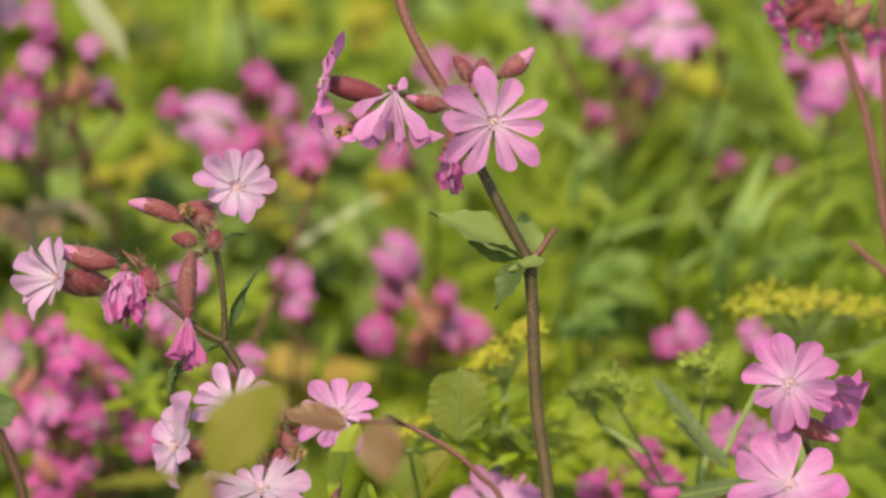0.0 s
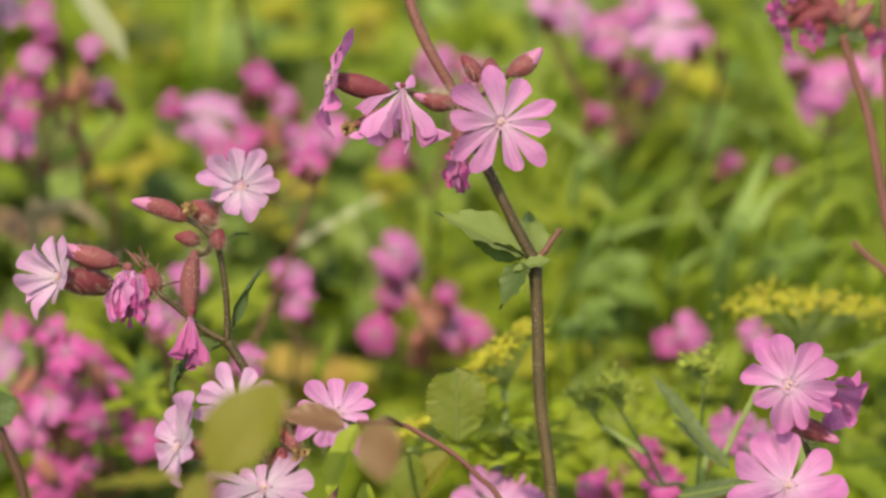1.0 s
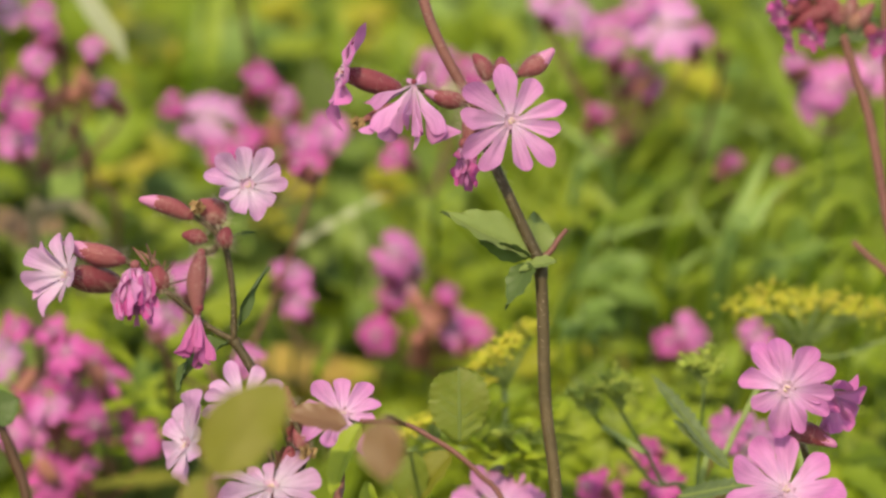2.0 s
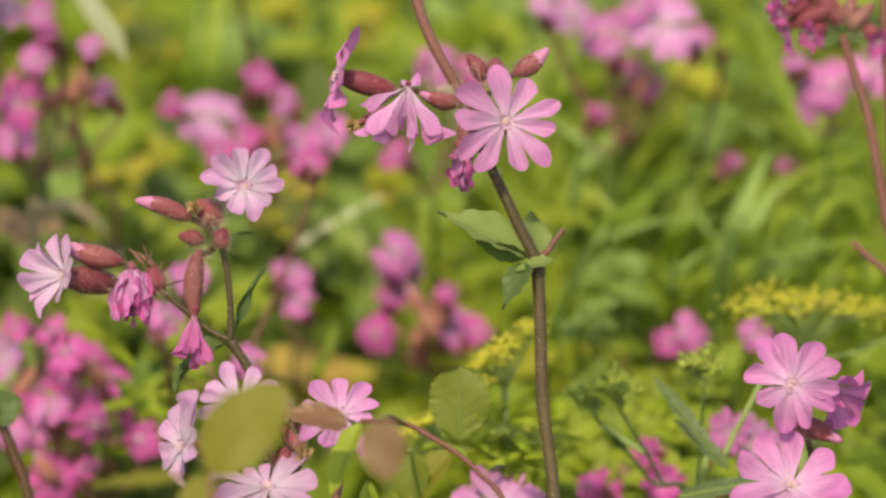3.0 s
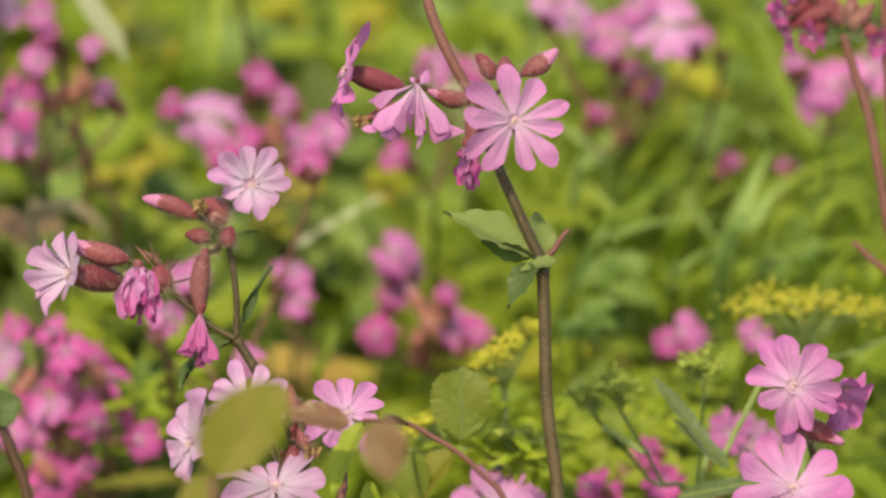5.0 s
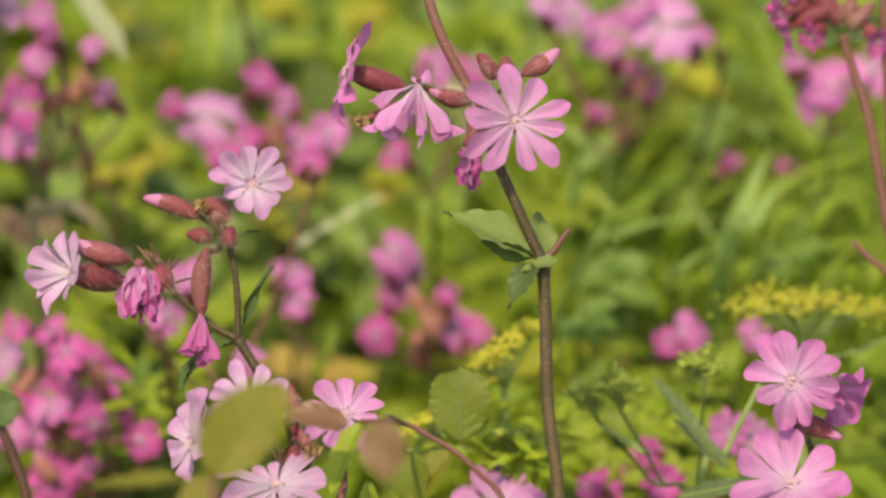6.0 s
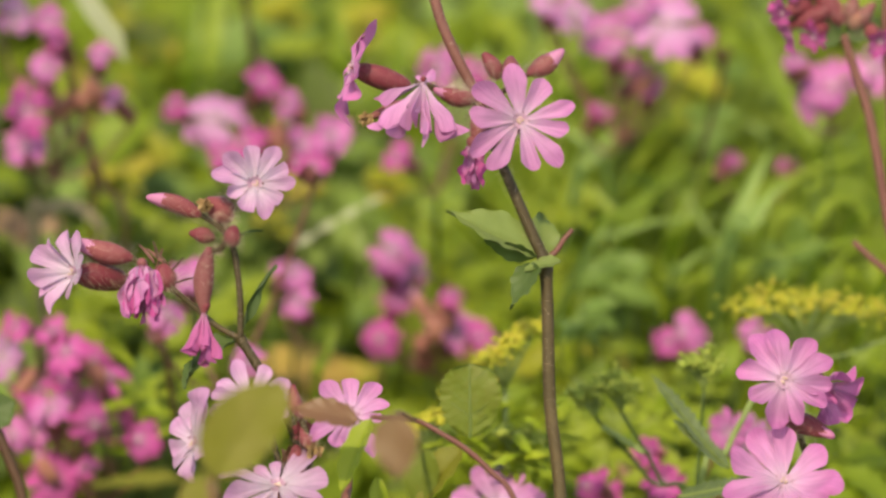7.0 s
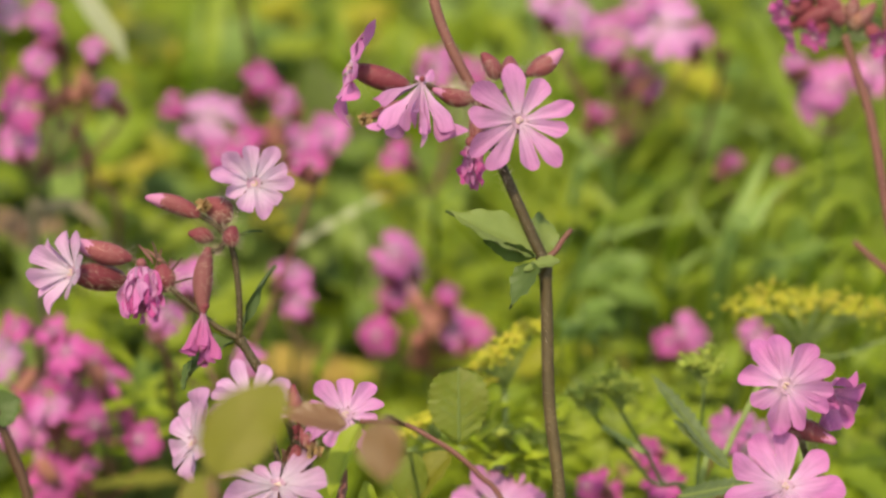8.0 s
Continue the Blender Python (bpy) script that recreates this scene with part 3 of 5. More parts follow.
def feathery_leaves():
    """The finely cut, bright leaves of the umbellifers, low among the stems."""
    rng = random.Random(77)
    bits = []
    for _ in range(900):
        x, y = rng.uniform(0.0, 0.21), rng.uniform(1.18, 1.46)
        z = canopy(x, y) + rng.uniform(-0.02, 0.035)
        h, rise, L = rng.uniform(0, 6.28), rng.uniform(0.1, 0.9), rng.uniform(0.03, 0.06)
        d = Vector((math.cos(h) * math.cos(rise), math.sin(h) * math.cos(rise), math.sin(rise)))
        for k in range(9):
            q = Vector((x, y, z)) + d * (L * k / 8) - Vector((0, 0, 0.2 * L * (k / 8) ** 2))
            for side in (-0.9, 0.9):
                bits.append((q, h + side + rng.gauss(0, 0.2), rise * 0.6 + rng.gauss(0, 0.12), L * 0.32 * (1 - 0.08 * k), 0.0016, 0.4))
    blades("feathery_foliage", CARPET_FEATHER, "finely cut yellow-green leaves of wild parsnip", "foliage", bits, STRIP)


feathery_leaves()


# ---------------- flowering plants ----------------
D = 1.07
UNIT = GRID * D
S = {}


def main_campion():
    """The tall campion in focus."""
    root = ground_under(spot(1010, 900, D), 0.012)
    p = plant("red_campion", root, "tall red campion with pink flowers on a brown hairy stem", "flower")
    S["main"] = p
    stem(p, [root, spot(1010, 1300, D), spot(985, 882, D), spot(966, 720, D), spot(961, 560, D), spot(957, 470, D)], 0.00165, 0.0016, fuzz=260, swell=((0.985, 1.35, 0.02),), seed=1)
    S["upper"] = []
    up = S["upper"]
    n0 = spot(955, 462, D)
    up.append(stem(p, [n0, spot(930, 410, D), spot(900, 345, D), spot(875, 290, D + 0.004), spot(855, 240, D + 0.010), spot(842, 195, D + 0.012)], 0.0015, 0.0012, fuzz=220, swell=((0.0, 1.3, 0.03),), seed=2))
    fork = spot(842, 192, D + 0.012)
    up.append(stem(p, [fork, spot(812, 140, D + 0.012), spot(785, 90, D + 0.012), spot(763, 40, D + 0.012), spot(748, -10, D + 0.012), spot(735, -70, D + 0.012)], 0.0014, 0.0014, STEM_RED, "branch", 150, seed=3))
    up.append(bud(p, spot(737, -60, D + 0.012), spot(728, -150, D + 0.012), 0.006, 0.2, seed=12))
    # the open flower that faces the lens
    up.append(flower(p, spot(905, 215, D - 0.008), aim(0.16, 0.05, 1), 0.0124, seed=1, label="open pink flower", lobes=(
        (-7, 13.0, 28, 12.6, 10), (75, 12.9, 102, 13.2, 16), (140, 13.9, 167, 14.2, 14), (211, 14.2, 237, 15.2, 6), (274, 13.7, 305, 13.8, 6))))
    up.append(stem(p, [fork, spot(872, 205, D + 0.008), spot(896, 214, D + 0.004)], 0.0008, name="pedicel", fuzz=40))
    # the one seen from its side
    up.append(flower(p, spot(614, 130, D), aim(-0.94, 0.29, 0.16), 0.0124, calyx=(0.0150, 0.0058), seed=2, label="pink flower seen from its side", form=(0.62, 0.46, -0.10, -0.20, 0.16), paint=PETAL_VIVID, lobes=(
        (-26, 12.2, 10, 12.8, -8), (56, 10.0, 104, 10.0, 2), (130, 12.0, 168, 13.2, -8), (198, 12.2, 236, 11.6, -6), (280, 11.6, 316, 11.6, -6))))
    up.append(stem(p, [fork, spot(790, 172, D + 0.010), spot(722, 150, D + 0.002)], 0.0008, name="pedicel", fuzz=40))
    # the drooping flower
    up.append(flower(p, spot(733, 148, D - 0.006), aim(-0.05, -0.97, 0.22), 0.0060, calyx=(0.0012, 0.0016), seed=3, label="drooping pink flower", fuzz=False, form=(0.84, 0.40, -0.08, -0.24, 0.22), lobes=(
        (22, 19.4, 34, 18.0, 72), (66, 18.8, 80, 16.6, 62), (-8, 13.0, 4, 12.0, 66), (270, 12.0, 286, 13.0, 22), (290, 16.6, 299, 17.6, 57), (328, 18.6, 338, 17.6, 67), (165, 5.5, 205, 5.0, -48))))
    up.append(bud(p, spot(832, 178, D + 0.004), spot(752, 160, D - 0.002), 0.0045, 0.15, seed=4))
    # the dead one, the withered one and the buds
    up.append(bud(p, spot(735, 195, D), spot(640, 216, D), 0.0042, 0.0, CALYX_SOFT, seed=5, label="faded calyx"))
    dead_head(p, spot(633, 218, D - 0.006), 0.0026, 1, up)
    up.append(bud(p, spot(834, 200, D + 0.004), spot(826, 268, D), 0.0052, 0.0, CALYX_SOFT, seed=6, label="faded calyx"))
    up.append(wilted(p, spot(822, 262, D), aim(0.10, -1, 0.25), 0.0105, 0.0020, 8, 7, "withered deep pink flower"))
    up.append(bud(p, spot(918, 133, D + 0.006), spot(981, 86, D + 0.006), 0.0050, 0.33, seed=8))
    up.append(stem(p, [fork, spot(880, 160, D + 0.010), spot(918, 133, D + 0.006)], 0.0007, name="pedicel", fuzz=40))
    up.append(bud(p, spot(868, 142, D + 0.010), spot(838, 96, D + 0.010), 0.0044, 0.0, seed=9))
    up.append(bud(p, spot(896, 160, D + 0.010), spot(888, 100, D + 0.010), 0.0056, 0.0, CALYX_SOFT, seed=10))
    # leaves at the node
    leaf(p, spot(945, 452, D), aim(-0.91, 0.41, 0.10), aim(0.30, 0.66, 0.68), 0.0262, 0.0120, LEAF_PALE, fold=0.5, curl=0.02, seed=1, peak=0.38, blunt=1.15, wave=0.03, label="pale green leaf")
    # dark leaf added for the shaded lower half of the pale one
    leaf(p, spot(940, 455, D - 0.002), aim(-0.95, 0.28, 0.15), aim(0.1, -0.75, 0.65), 0.0140, 0.0062, LEAF, fold=0.3, curl=-0.03, seed=2)
    leaf(p, spot(955, 460, D), aim(-0.05, 0.8, -0.5), aim(0.3, 0.5, 0.7), 0.015, 0.008, LEAF_PALE, fold=0.3, curl=-0.05, seed=3)
    leaf(p, spot(938, 466, D - 0.003), aim(-0.50, -0.86, 0.2), aim(-0.70, -0.20, 0.66), 0.0135, 0.0085, LEAF, fold=0.2, curl=-0.05, peak=0.22, blunt=1.3, seed=4)
    leaf(p, spot(985, 462, D - 0.002), aim(-1.0, -0.18, 0.25), aim(0, 0.8, 0.6), 0.010, 0.0045, LEAF_PALE, fold=0.4, curl=-0.1, seed=5)
    stem(p, [n0, spot(975, 445, D), spot(988, 425, D), spot(1004, 406, D)], 0.0009, 0.0006, STEM_RED, "shoot", 40, seed=6)


def dead_head(p, at, size, seed, keep=None, mat=None):
    rng = random.Random(seed)
    bm = bmesh.new()
    for _ in range(70):
        d = Vector((rng.gauss(0, 1), rng.gauss(0, 1), rng.gauss(0, 1))).normalized()
        q = d.orthogonal() * size * 0.15
        e = d * size * rng.uniform(0.4, 1.0)
        mid = e * 0.5 + Vector((rng.gauss(0, 1), rng.gauss(0, 1), rng.gauss(0, 1))) * size * 0.15
        a, b, c, f = [bm.verts.new(v) for v in (q * 0.4, mid + q, e, mid - q)]
        bm.faces.new((a, b, c, f))
    ob = part("dead_petals", bm, mat or DEAD, p, "shrivelled brown petals", Matrix.Translation(at - p.location))
    if keep is not None:
        keep.append(ob)


def left_campion():
    """The branching campion beside it."""
    root = ground_under(spot(640, 900, D), 0.02)
    p = plant("red_campion", root, "branched red campion with open, withered and budding flowers", "flower")
    S["left"] = p
    node = spot(414, 602, D)
    stem(p, [root, spot(600, 1200, D), spot(520, 800, D + 0.006), spot(455, 668, D), node], 0.0014, 0.0012, STEM, fuzz=200, swell=((0.99, 1.5, 0.02),), seed=11)
    top = spot(392, 425, D)
    stem(p, [node, spot(414, 540, D), spot(408, 480, D), spot(400, 440, D), top], 0.00085, 0.0008, STEM, "branch", 120, seed=12)
    side = spot(262, 492, D)
    stem(p, [node, spot(375, 582, D), spot(330, 545, D), spot(300, 520, D), side], 0.0008, 0.0007, STEM, "branch", 130, seed=13)
    # upper head
    flower(p, spot(437, 328, D - 0.006), aim(0.22, 0.08, 1), 0.0105, calyx=(0.012, 0.0055), seed=21, label="open pale pink flower", form=(0.62, 0.62, -0.06, -0.16, 0.14), paint=PETAL_PALE, lobes=(
        (33, 9.8, 66, 9.4, 10), (94, 9.4, 125, 8.8, 18), (163, 8.2, 204, 8.8, 18), (249, 7.2, 283, 9.9, 6), (317, 9.6, 350, 9.9, 2)))
    bud(p, spot(398, 392, D + 0.003), spot(350, 358, D - 0.002), 0.0066, 0.0, CALYX, seed=22)
    stem(p, [top, spot(385, 400, D + 0.002)], 0.0010, name="pedicel", fuzz=40)
    bud(p, spot(345, 385, D), spot(246, 354, D), 0.0048, 0.26, seed=23)
    stem(p, [top, spot(372, 402, D), spot(343, 384, D)], 0.0007, name="pedicel", fuzz=40)
    dead_head(p, spot(350, 365, D - 0.004), 0.0026, 2)
    bud(p, spot(368, 425, D), spot(322, 416, D), 0.0040, 0.0, seed=24)
    bud(p, spot(398, 440, D - 0.004), spot(404, 402, D - 0.004), 0.0044, 0.0, CALYX, seed=25)
    leaf(p, spot(412, 418, D), aim(0.9, 0.35, 0.1), aim(0, 0.7, 0.7), 0.006, 0.0012, LEAF, seed=26)
    # hanging calyx with its withered flower
    bud(p, spot(358, 440, D - 0.004), spot(352, 562, D - 0.004), 0.0051, 0.0, CALYX_SOFT, seed=27, label="dusty red calyx")
    stem(p, [top, spot(376, 446, D - 0.002), spot(362, 446, D - 0.004)], 0.0008, name="pedicel", fuzz=40)
    flower(p, spot(350, 553, D - 0.004), aim(-0.04, -0.96, 0.26), 0.0050, calyx=(0.003, 0.0030), seed=28, label="closing magenta flower", form=(0.80, 0.60, 0.0, -0.24, 0.12), paint=PETAL_BACK, fuzz=False, lobes=(
        (-26, 10.4, 10, 11.4, 80), (46, 11.0, 82, 12.0, 77), (112, 12.4, 146, 13.6, 82), (184, 11.4, 220, 11.8, 80), (258, 11.8, 296, 10.6, 75)))
    # outer head
    flower(p, spot(124, 488, D - 0.002), aim(-0.82, 0.14, 0.56), 0.0106, calyx=(0.0150, 0.0070), seed=29, label="pale pink flower turned to the side", form=(0.46, 0.36, -0.05, -0.16, 0.14), paint=PETAL_PALE, lobes=(
        (-44, 11.0, -8, 11.4, 26), (24, 10.4, 60, 8.0, 10), (105, 8.0, 150, 7.0, 12), (186, 10.8, 226, 12.2, 30), (252, 12.2, 296, 12.4, 34)))
    stem(p, [side, spot(235, 505, D), spot(212, 502, D)], 0.0009, name="pedicel", fuzz=40)
    bud(p, spot(225, 462, D), spot(112, 428, D), 0.0056, 0.30, seed=30)
    stem(p, [side, spot(245, 475, D), spot(222, 460, D)], 0.0008, name="pedicel", fuzz=40)
    wilted(p, spot(240, 478, D - 0.006), aim(0.06, -0.95, 0.35), 0.0135, 0.0040, 20, 31, "crumpled deep pink flower", 0.0032, 1.5, 0.4)
    bud(p, spot(285, 520, D + 0.002), spot(278, 470, D), 0.0064, 0.0, CALYX, seed=32)
    for i, (a, b) in enumerate((((262, 470), (232, 425)), ((270, 472), (262, 420)), ((280, 472), (250, 440)), ((290, 480), (262, 440)), ((275, 500), (302, 452)), ((284, 492), (312, 462)), ((262, 484), (284, 432)), ((292, 506), (330, 494)))):
        leaf(p, spot(a[0], a[1], D), aim(b[0] - a[0], a[1] - b[1], 4), aim(0.4, 0.2, 1), 0.0062, 0.0009 if i < 4 else 0.0006, STEM_DARK if i % 2 else STEM_RED, "bract", seed=33 + i)
    # leaves at the node
    leaf(p, spot(420, 585, D), aim(0.15, 1, 0.1), aim(0.55, -0.70, 0.45), 0.0170, 0.0034, LEAF, bow=0.40, fold=0.6, curl=0.10, wave=0.20, seed=40)
    leaf(p, spot(405, 605, D), aim(-0.95, -0.40, 0.3), aim(-0.3, 0.8, 0.5), 0.0150, 0.0085, LEAF, fold=0.5, curl=-0.35, seed=41)
    leaf(p, spot(330, 640, D - 0.002), aim(-0.30, -1, 0.2), aim(-0.8, 0.1, 0.5), 0.0080, 0.0040, LEAF, fold=0.4, curl=-0.05, seed=42)


def low_campion():
    """The low heads in front, half behind the bramble leaf."""
    d = D - 0.02
    root = ground_under(spot(470, 900, d), 0.01)
    p = plant("red_campion", root, "low red campion with open pink flowers behind bramble leaves", "flower")
    S["low"] = p
    hub = spot(500, 900, d + 0.012)
    stem(p, [root, spot(505, 1150, d + 0.012), hub], 0.0018, 0.0015, STEM_RED, seed=51)
    def head(c, r, a, form, petals, back, seed):
        axis = aim(*a)
        q = spot(c, r, d - 0.004 + back)
        flower(p, q, axis, 0.0115, seed=seed, label="open pink flower", form=form, paint=PETAL_PALE, lobes=petals)
        stem(p, [hub, (hub + q) * 0.5 + Vector((0, 0.012, 0)), q - axis * 0.0125], 0.0009, name="pedicel", fuzz=40)

    head(337, 788, (-0.84, 0.12, 0.52), (0.32, 0.28, -0.08, -0.16, 0.16), ((-20, 12.0, 14, 13.2, 8), (34, 13.0, 66, 9.0, 4), (105, 9.0, 150, 9.8, 10), (178, 9.6, 218, 7.8, 16), (248, 7.8, 310, 8.6, 18)), 0.0, 52)
    head(432, 712, (0.05, 0.25, 1), (0.46, 0.42, -0.08, -0.14, 0.10), ((-58, 9.4, -26, 9.9, 6), (30, 9.7, 62, 9.6, 6), (86, 9.3, 116, 9.3, 8), (170, 10.1, 206, 10.4, 8), (250, 10.0, 278, 10.0, 8)), 0.006, 53)
    head(480, 866, (0.05, 0.70, 0.75), (0.40, 0.36, -0.10, -0.16, 0.14), ((-40, 7.0, -8, 7.4, 8), (46, 13.0, 92, 12.6, 14), (130, 12.6, 158, 12.0, 14), (195, 12.4, 215, 12.7, 14), (246, 14.5, 274, 14.6, 14)), 0.0, 54)
    bud(p, spot(522, 745, d), spot(508, 682, d), 0.0036, 0.0, seed=56)
    bud(p, spot(545, 800, d), spot(522, 758, d), 0.0036, 0.0, CALYX, seed=57)
    stem(p, [hub, spot(540, 810, d), spot(522, 745, d)], 0.0008, name="pedicel", fuzz=40)
    dead_head(p, spot(545, 800, d - 0.002), 0.0030, 5)
    dead_head(p, spot(528, 765, d + 0.002), 0.0042, 6, None, CALYX)
    dead_head(p, spot(512, 815, d + 0.004), 0.0050, 7, None, STEM_DARK)
    bud(p, spot(520, 850, d + 0.004), spot(514, 790, d + 0.002), 0.0052, 0.0, CALYX, seed=58, label="dark withered calyx")
    p2 = plant("red_campion", ground_under(spot(590, 900, d), 0.02), "red campion with one pink flower behind a bronze leaf", "flower")
    S["low2"] = p2
    axis = aim(0.08, 0.45, 0.85)
    q = spot(607, 738, d + 0.004)
    flower(p2, q, axis, 0.0112, seed=60, label="open pink flower", lobes=(
        (4, 10.6, 36, 10.4, 4), (76, 9.6, 106, 7.2, 16), (158, 11.6, 188, 9.4, 12), (207, 11.2, 238, 11.2, 12), (282, 10.2, 320, 10.0, 2)))
    stem(p2, [p2.location.copy(), spot(610, 1100, d + 0.02), spot(604, 850, d + 0.02), q - axis * 0.0125], 0.0015, 0.0009, STEM_RED)


def right_campion():
    d = D
    root = ground_under(spot(1430, 900, d), 0.0)
    p = plant("red_campion", root, "red campion with broad pink flowers beside yellow umbels", "flower")
    S["right"] = p
    hub = spot(1445, 830, d + 0.016)
    stem(p, [root, spot(1450, 1150, d + 0.016), hub], 0.0018, 0.0014, STEM, fuzz=100, seed=71)
    for i, (c, r, dd, a, form, petals) in enumerate((
            (1404, 687, -0.006, (-0.10, 0.2, 1), (0.66, 0.50, -0.10, -0.16, 0.20), ((-7, 12.6, 28, 12.3, 6), (66, 13.0, 100, 10.6, 12), (126, 11.5, 156, 11.8, 14), (195, 11.2, 236, 10.2, 8), (288, 12.2, 320, 12.8, 4))),
            (1402, 868, -0.010, (0.0, 0.62, 1), (0.52, 0.44, -0.08, -0.16, 0.22), ((-31, 15.0, 0, 15.0, 10), (58, 13.0, 97, 15.6, 16), (134, 12.8, 166, 11.8, 14), (200, 12.1, 230, 12.6, 14), (252, 16.4, 284, 16.2, 14))))):
        axis = aim(*a)
        q = spot(c, r, d + dd)
        flower(p, q, axis, 0.0130, calyx=(0.012, 0.0056), seed=72 + i, label="broad pink flower", form=form, paint=PETAL_ROSE, lobes=petals)
        stem(p, [hub, (hub + q - axis * 0.0125) * 0.5, q - axis * 0.0125], 0.0009, name="pedicel", fuzz=40)
    flower(p, spot(1468, 690, d + 0.006), aim(0.62, -0.62, 0.42), 0.0125, calyx=(0.008, 0.0045), seed=75, label="magenta flower half closed, seen from its side", form=(0.86, 0.74, -0.04, -0.24, 0.16), paint=PETAL_VIVID, lobes=(
        (-30, 9.0, 20, 9.5, 40), (50, 10.0, 95, 11.0, 50), (125, 11.0, 168, 11.0, 52), (195, 10.0, 235, 9.5, 55), (268, 9.0, 308, 9.0, 50)))
    bud(p, spot(1394, 752, d + 0.005), spot(1492, 788, d - 0.004), 0.0052, 0.14, seed=76)
    leaf(p, spot(1405, 765, d + 0.006), aim(1, 0.1, 0.3), aim(0, 1, 0.5), 0.012, 0.0045, LEAF, seed=77)


def edge_campion():
    """The tall stem at the rim, its head above."""
    d = D + 0.12
    root = ground_under(spot(1640, 900, d), 0.01)
    p = plant("red_campion", root, "tall red campion with a dusty red stem", "flower")
    S["edge"] = p
    head = spot(1490, 62, d)
    stem(p, [root, spot(1622, 900, d), spot(1590, 520, d), spot(1566, 370, d), spot(1537, 210, d), spot(1512, 130, d), head], 0.0016, 0.0013, STEM_RED, fuzz=160, seed=81)
    for i, (c, r) in enumerate(((1545, 5), (1530, 20), (1510, -10), (1475, -5))):
        bud(p, head.lerp(spot(c, r, d), 0.25), spot(c, r, d), 0.0046, 0.0, CALYX_PALE if i % 2 else CALYX_SOFT, seed=82 + i)
    leaf(p, head, aim(-0.85, 0.25, 0.3), aim(-0.3, 0.2, 1), 0.0150, 0.0105, LEAF, fold=0.2, seed=88)
    leaf(p, head, aim(0.95, 0.35, 0.2), aim(0.3, 0.2, 1), 0.012, 0.0075, LEAF, fold=0.2, seed=89)
    for i, (c, r, s) in enumerate(((1388, 22, 0.006), (1440, 62, 0.0055), (1552, 70, 0.006))):
        flower(p, spot(c, r, d - 0.004), aim(-0.8 + 0.5 * i, -0.3, 0.5), s * 0.72, DEEP, 20 * i, 40, (0.010, 0.0045), seed=92 + i, fuzz=False, label="magenta flower")
    flower(p, spot(1400, 45, d), aim(-0.85, -0.35, -0.15), 0.0075, MAGENTA, 0, 30, seed=90, label="magenta flower")
    stem(p, [spot(1570, -60, d), spot(1564, 20, d), spot(1568, 130, d), spot(1590, 520, d)], 0.0011, name="branch", mat=STEM_RED)
    stem(p, [spot(1508, 428, d), spot(1540, 458, d), spot(1576, 492, d), spot(1600, 560, d)], 0.0008, 0.0012, STEM_RED, "branch")
    flower(p, spot(1440, -20, d), aim(-0.6, 0.8, -0.1), 0.0085, MAGENTA, 0, 20, seed=91, label="magenta flower")


main_campion()
left_campion()
low_campion()
right_campion()
edge_campion()

def campion_behind(key, d, heads, calyces=(), stalks=()):
    """A campion in the background: its flowers (column, row, size on the grid, 1 deep, -1 pale), closed calyces and bare stalks."""
    rng = random.Random(key)
    cx = sum(h[0] for h in heads) / len(heads)
    low = max(h[1] for h in heads)
    hub = spot(cx, low + 60, d + 0.02)
    root = ground_under(hub, rng.uniform(-0.03, 0.03), 0.10)
    p = plant("red_campion", root, "red campion with several pink flower heads on thin stems", "flower", "campions behind")
    S[key] = p
    stem(p, [root, root.lerp(hub, 0.5) + Vector((rng.uniform(-0.01, 0.01), 0.02, 0)), hub], 0.0008, 0.0007, LEAF)
    for line in stalks:
        q = [spot(c, r, d + 0.03) for c, r in line]
        stem(p, [q[0], *q[1:], root.lerp(q[-1], 0.4), root], 0.0010, 0.0011, STEM_DARK, "stalk")
    for i, (c, r, size, deep) in enumerate(heads):
        a = aim(rng.uniform(-0.6, 0.6), rng.uniform(-0.1, 0.8), 0.8)
        if size > 63:
            a = aim(0.05, 0.45, 0.9)
        q = spot(c, r, d + rng.uniform(-0.02, 0.02))
        flower(p, q, a, size * GRID * d * 0.84, DEEP if deep > 0 else PLAIN_MID if deep else PLAIN, rng.uniform(0, 72), rng.uniform(-15, 40), spread=[rng.uniform(-18, 18) for _ in range(5)], seed=100 + i, fuzz=False, soft=True)
        if i % 3 == 0:
            tip = q + aim(rng.uniform(-1, 1), rng.uniform(-1, 0.3), 0.2) * 0.006
            bud(p, q - a * 0.012, tip, 0.0048, 0.0, CALYX_SOFT, seed=i, fuzz=False)
        back = q - a * 0.0128
        stem(p, [hub, (hub + back) * 0.5 + Vector((0, 0.004, -0.006)), back], 0.0007, 0.0006, STEM_RED, "pedicel")
    for i, (c, r) in enumerate(calyces):
        q = spot(c, r, d + 0.01 * (i % 3))
        foot = q - aim((-0.5, 0.6, 0.1)[i % 3], 0.8, 0.2) * 0.012
        bud(p, foot, q, 0.0058, 0.12 * (i % 2), CALYX_PALE, seed=i + 40, fuzz=False)
        stem(p, [hub, (hub + foot) * 0.5, foot], 0.0006, 0.0005, STEM_RED, "pedicel")


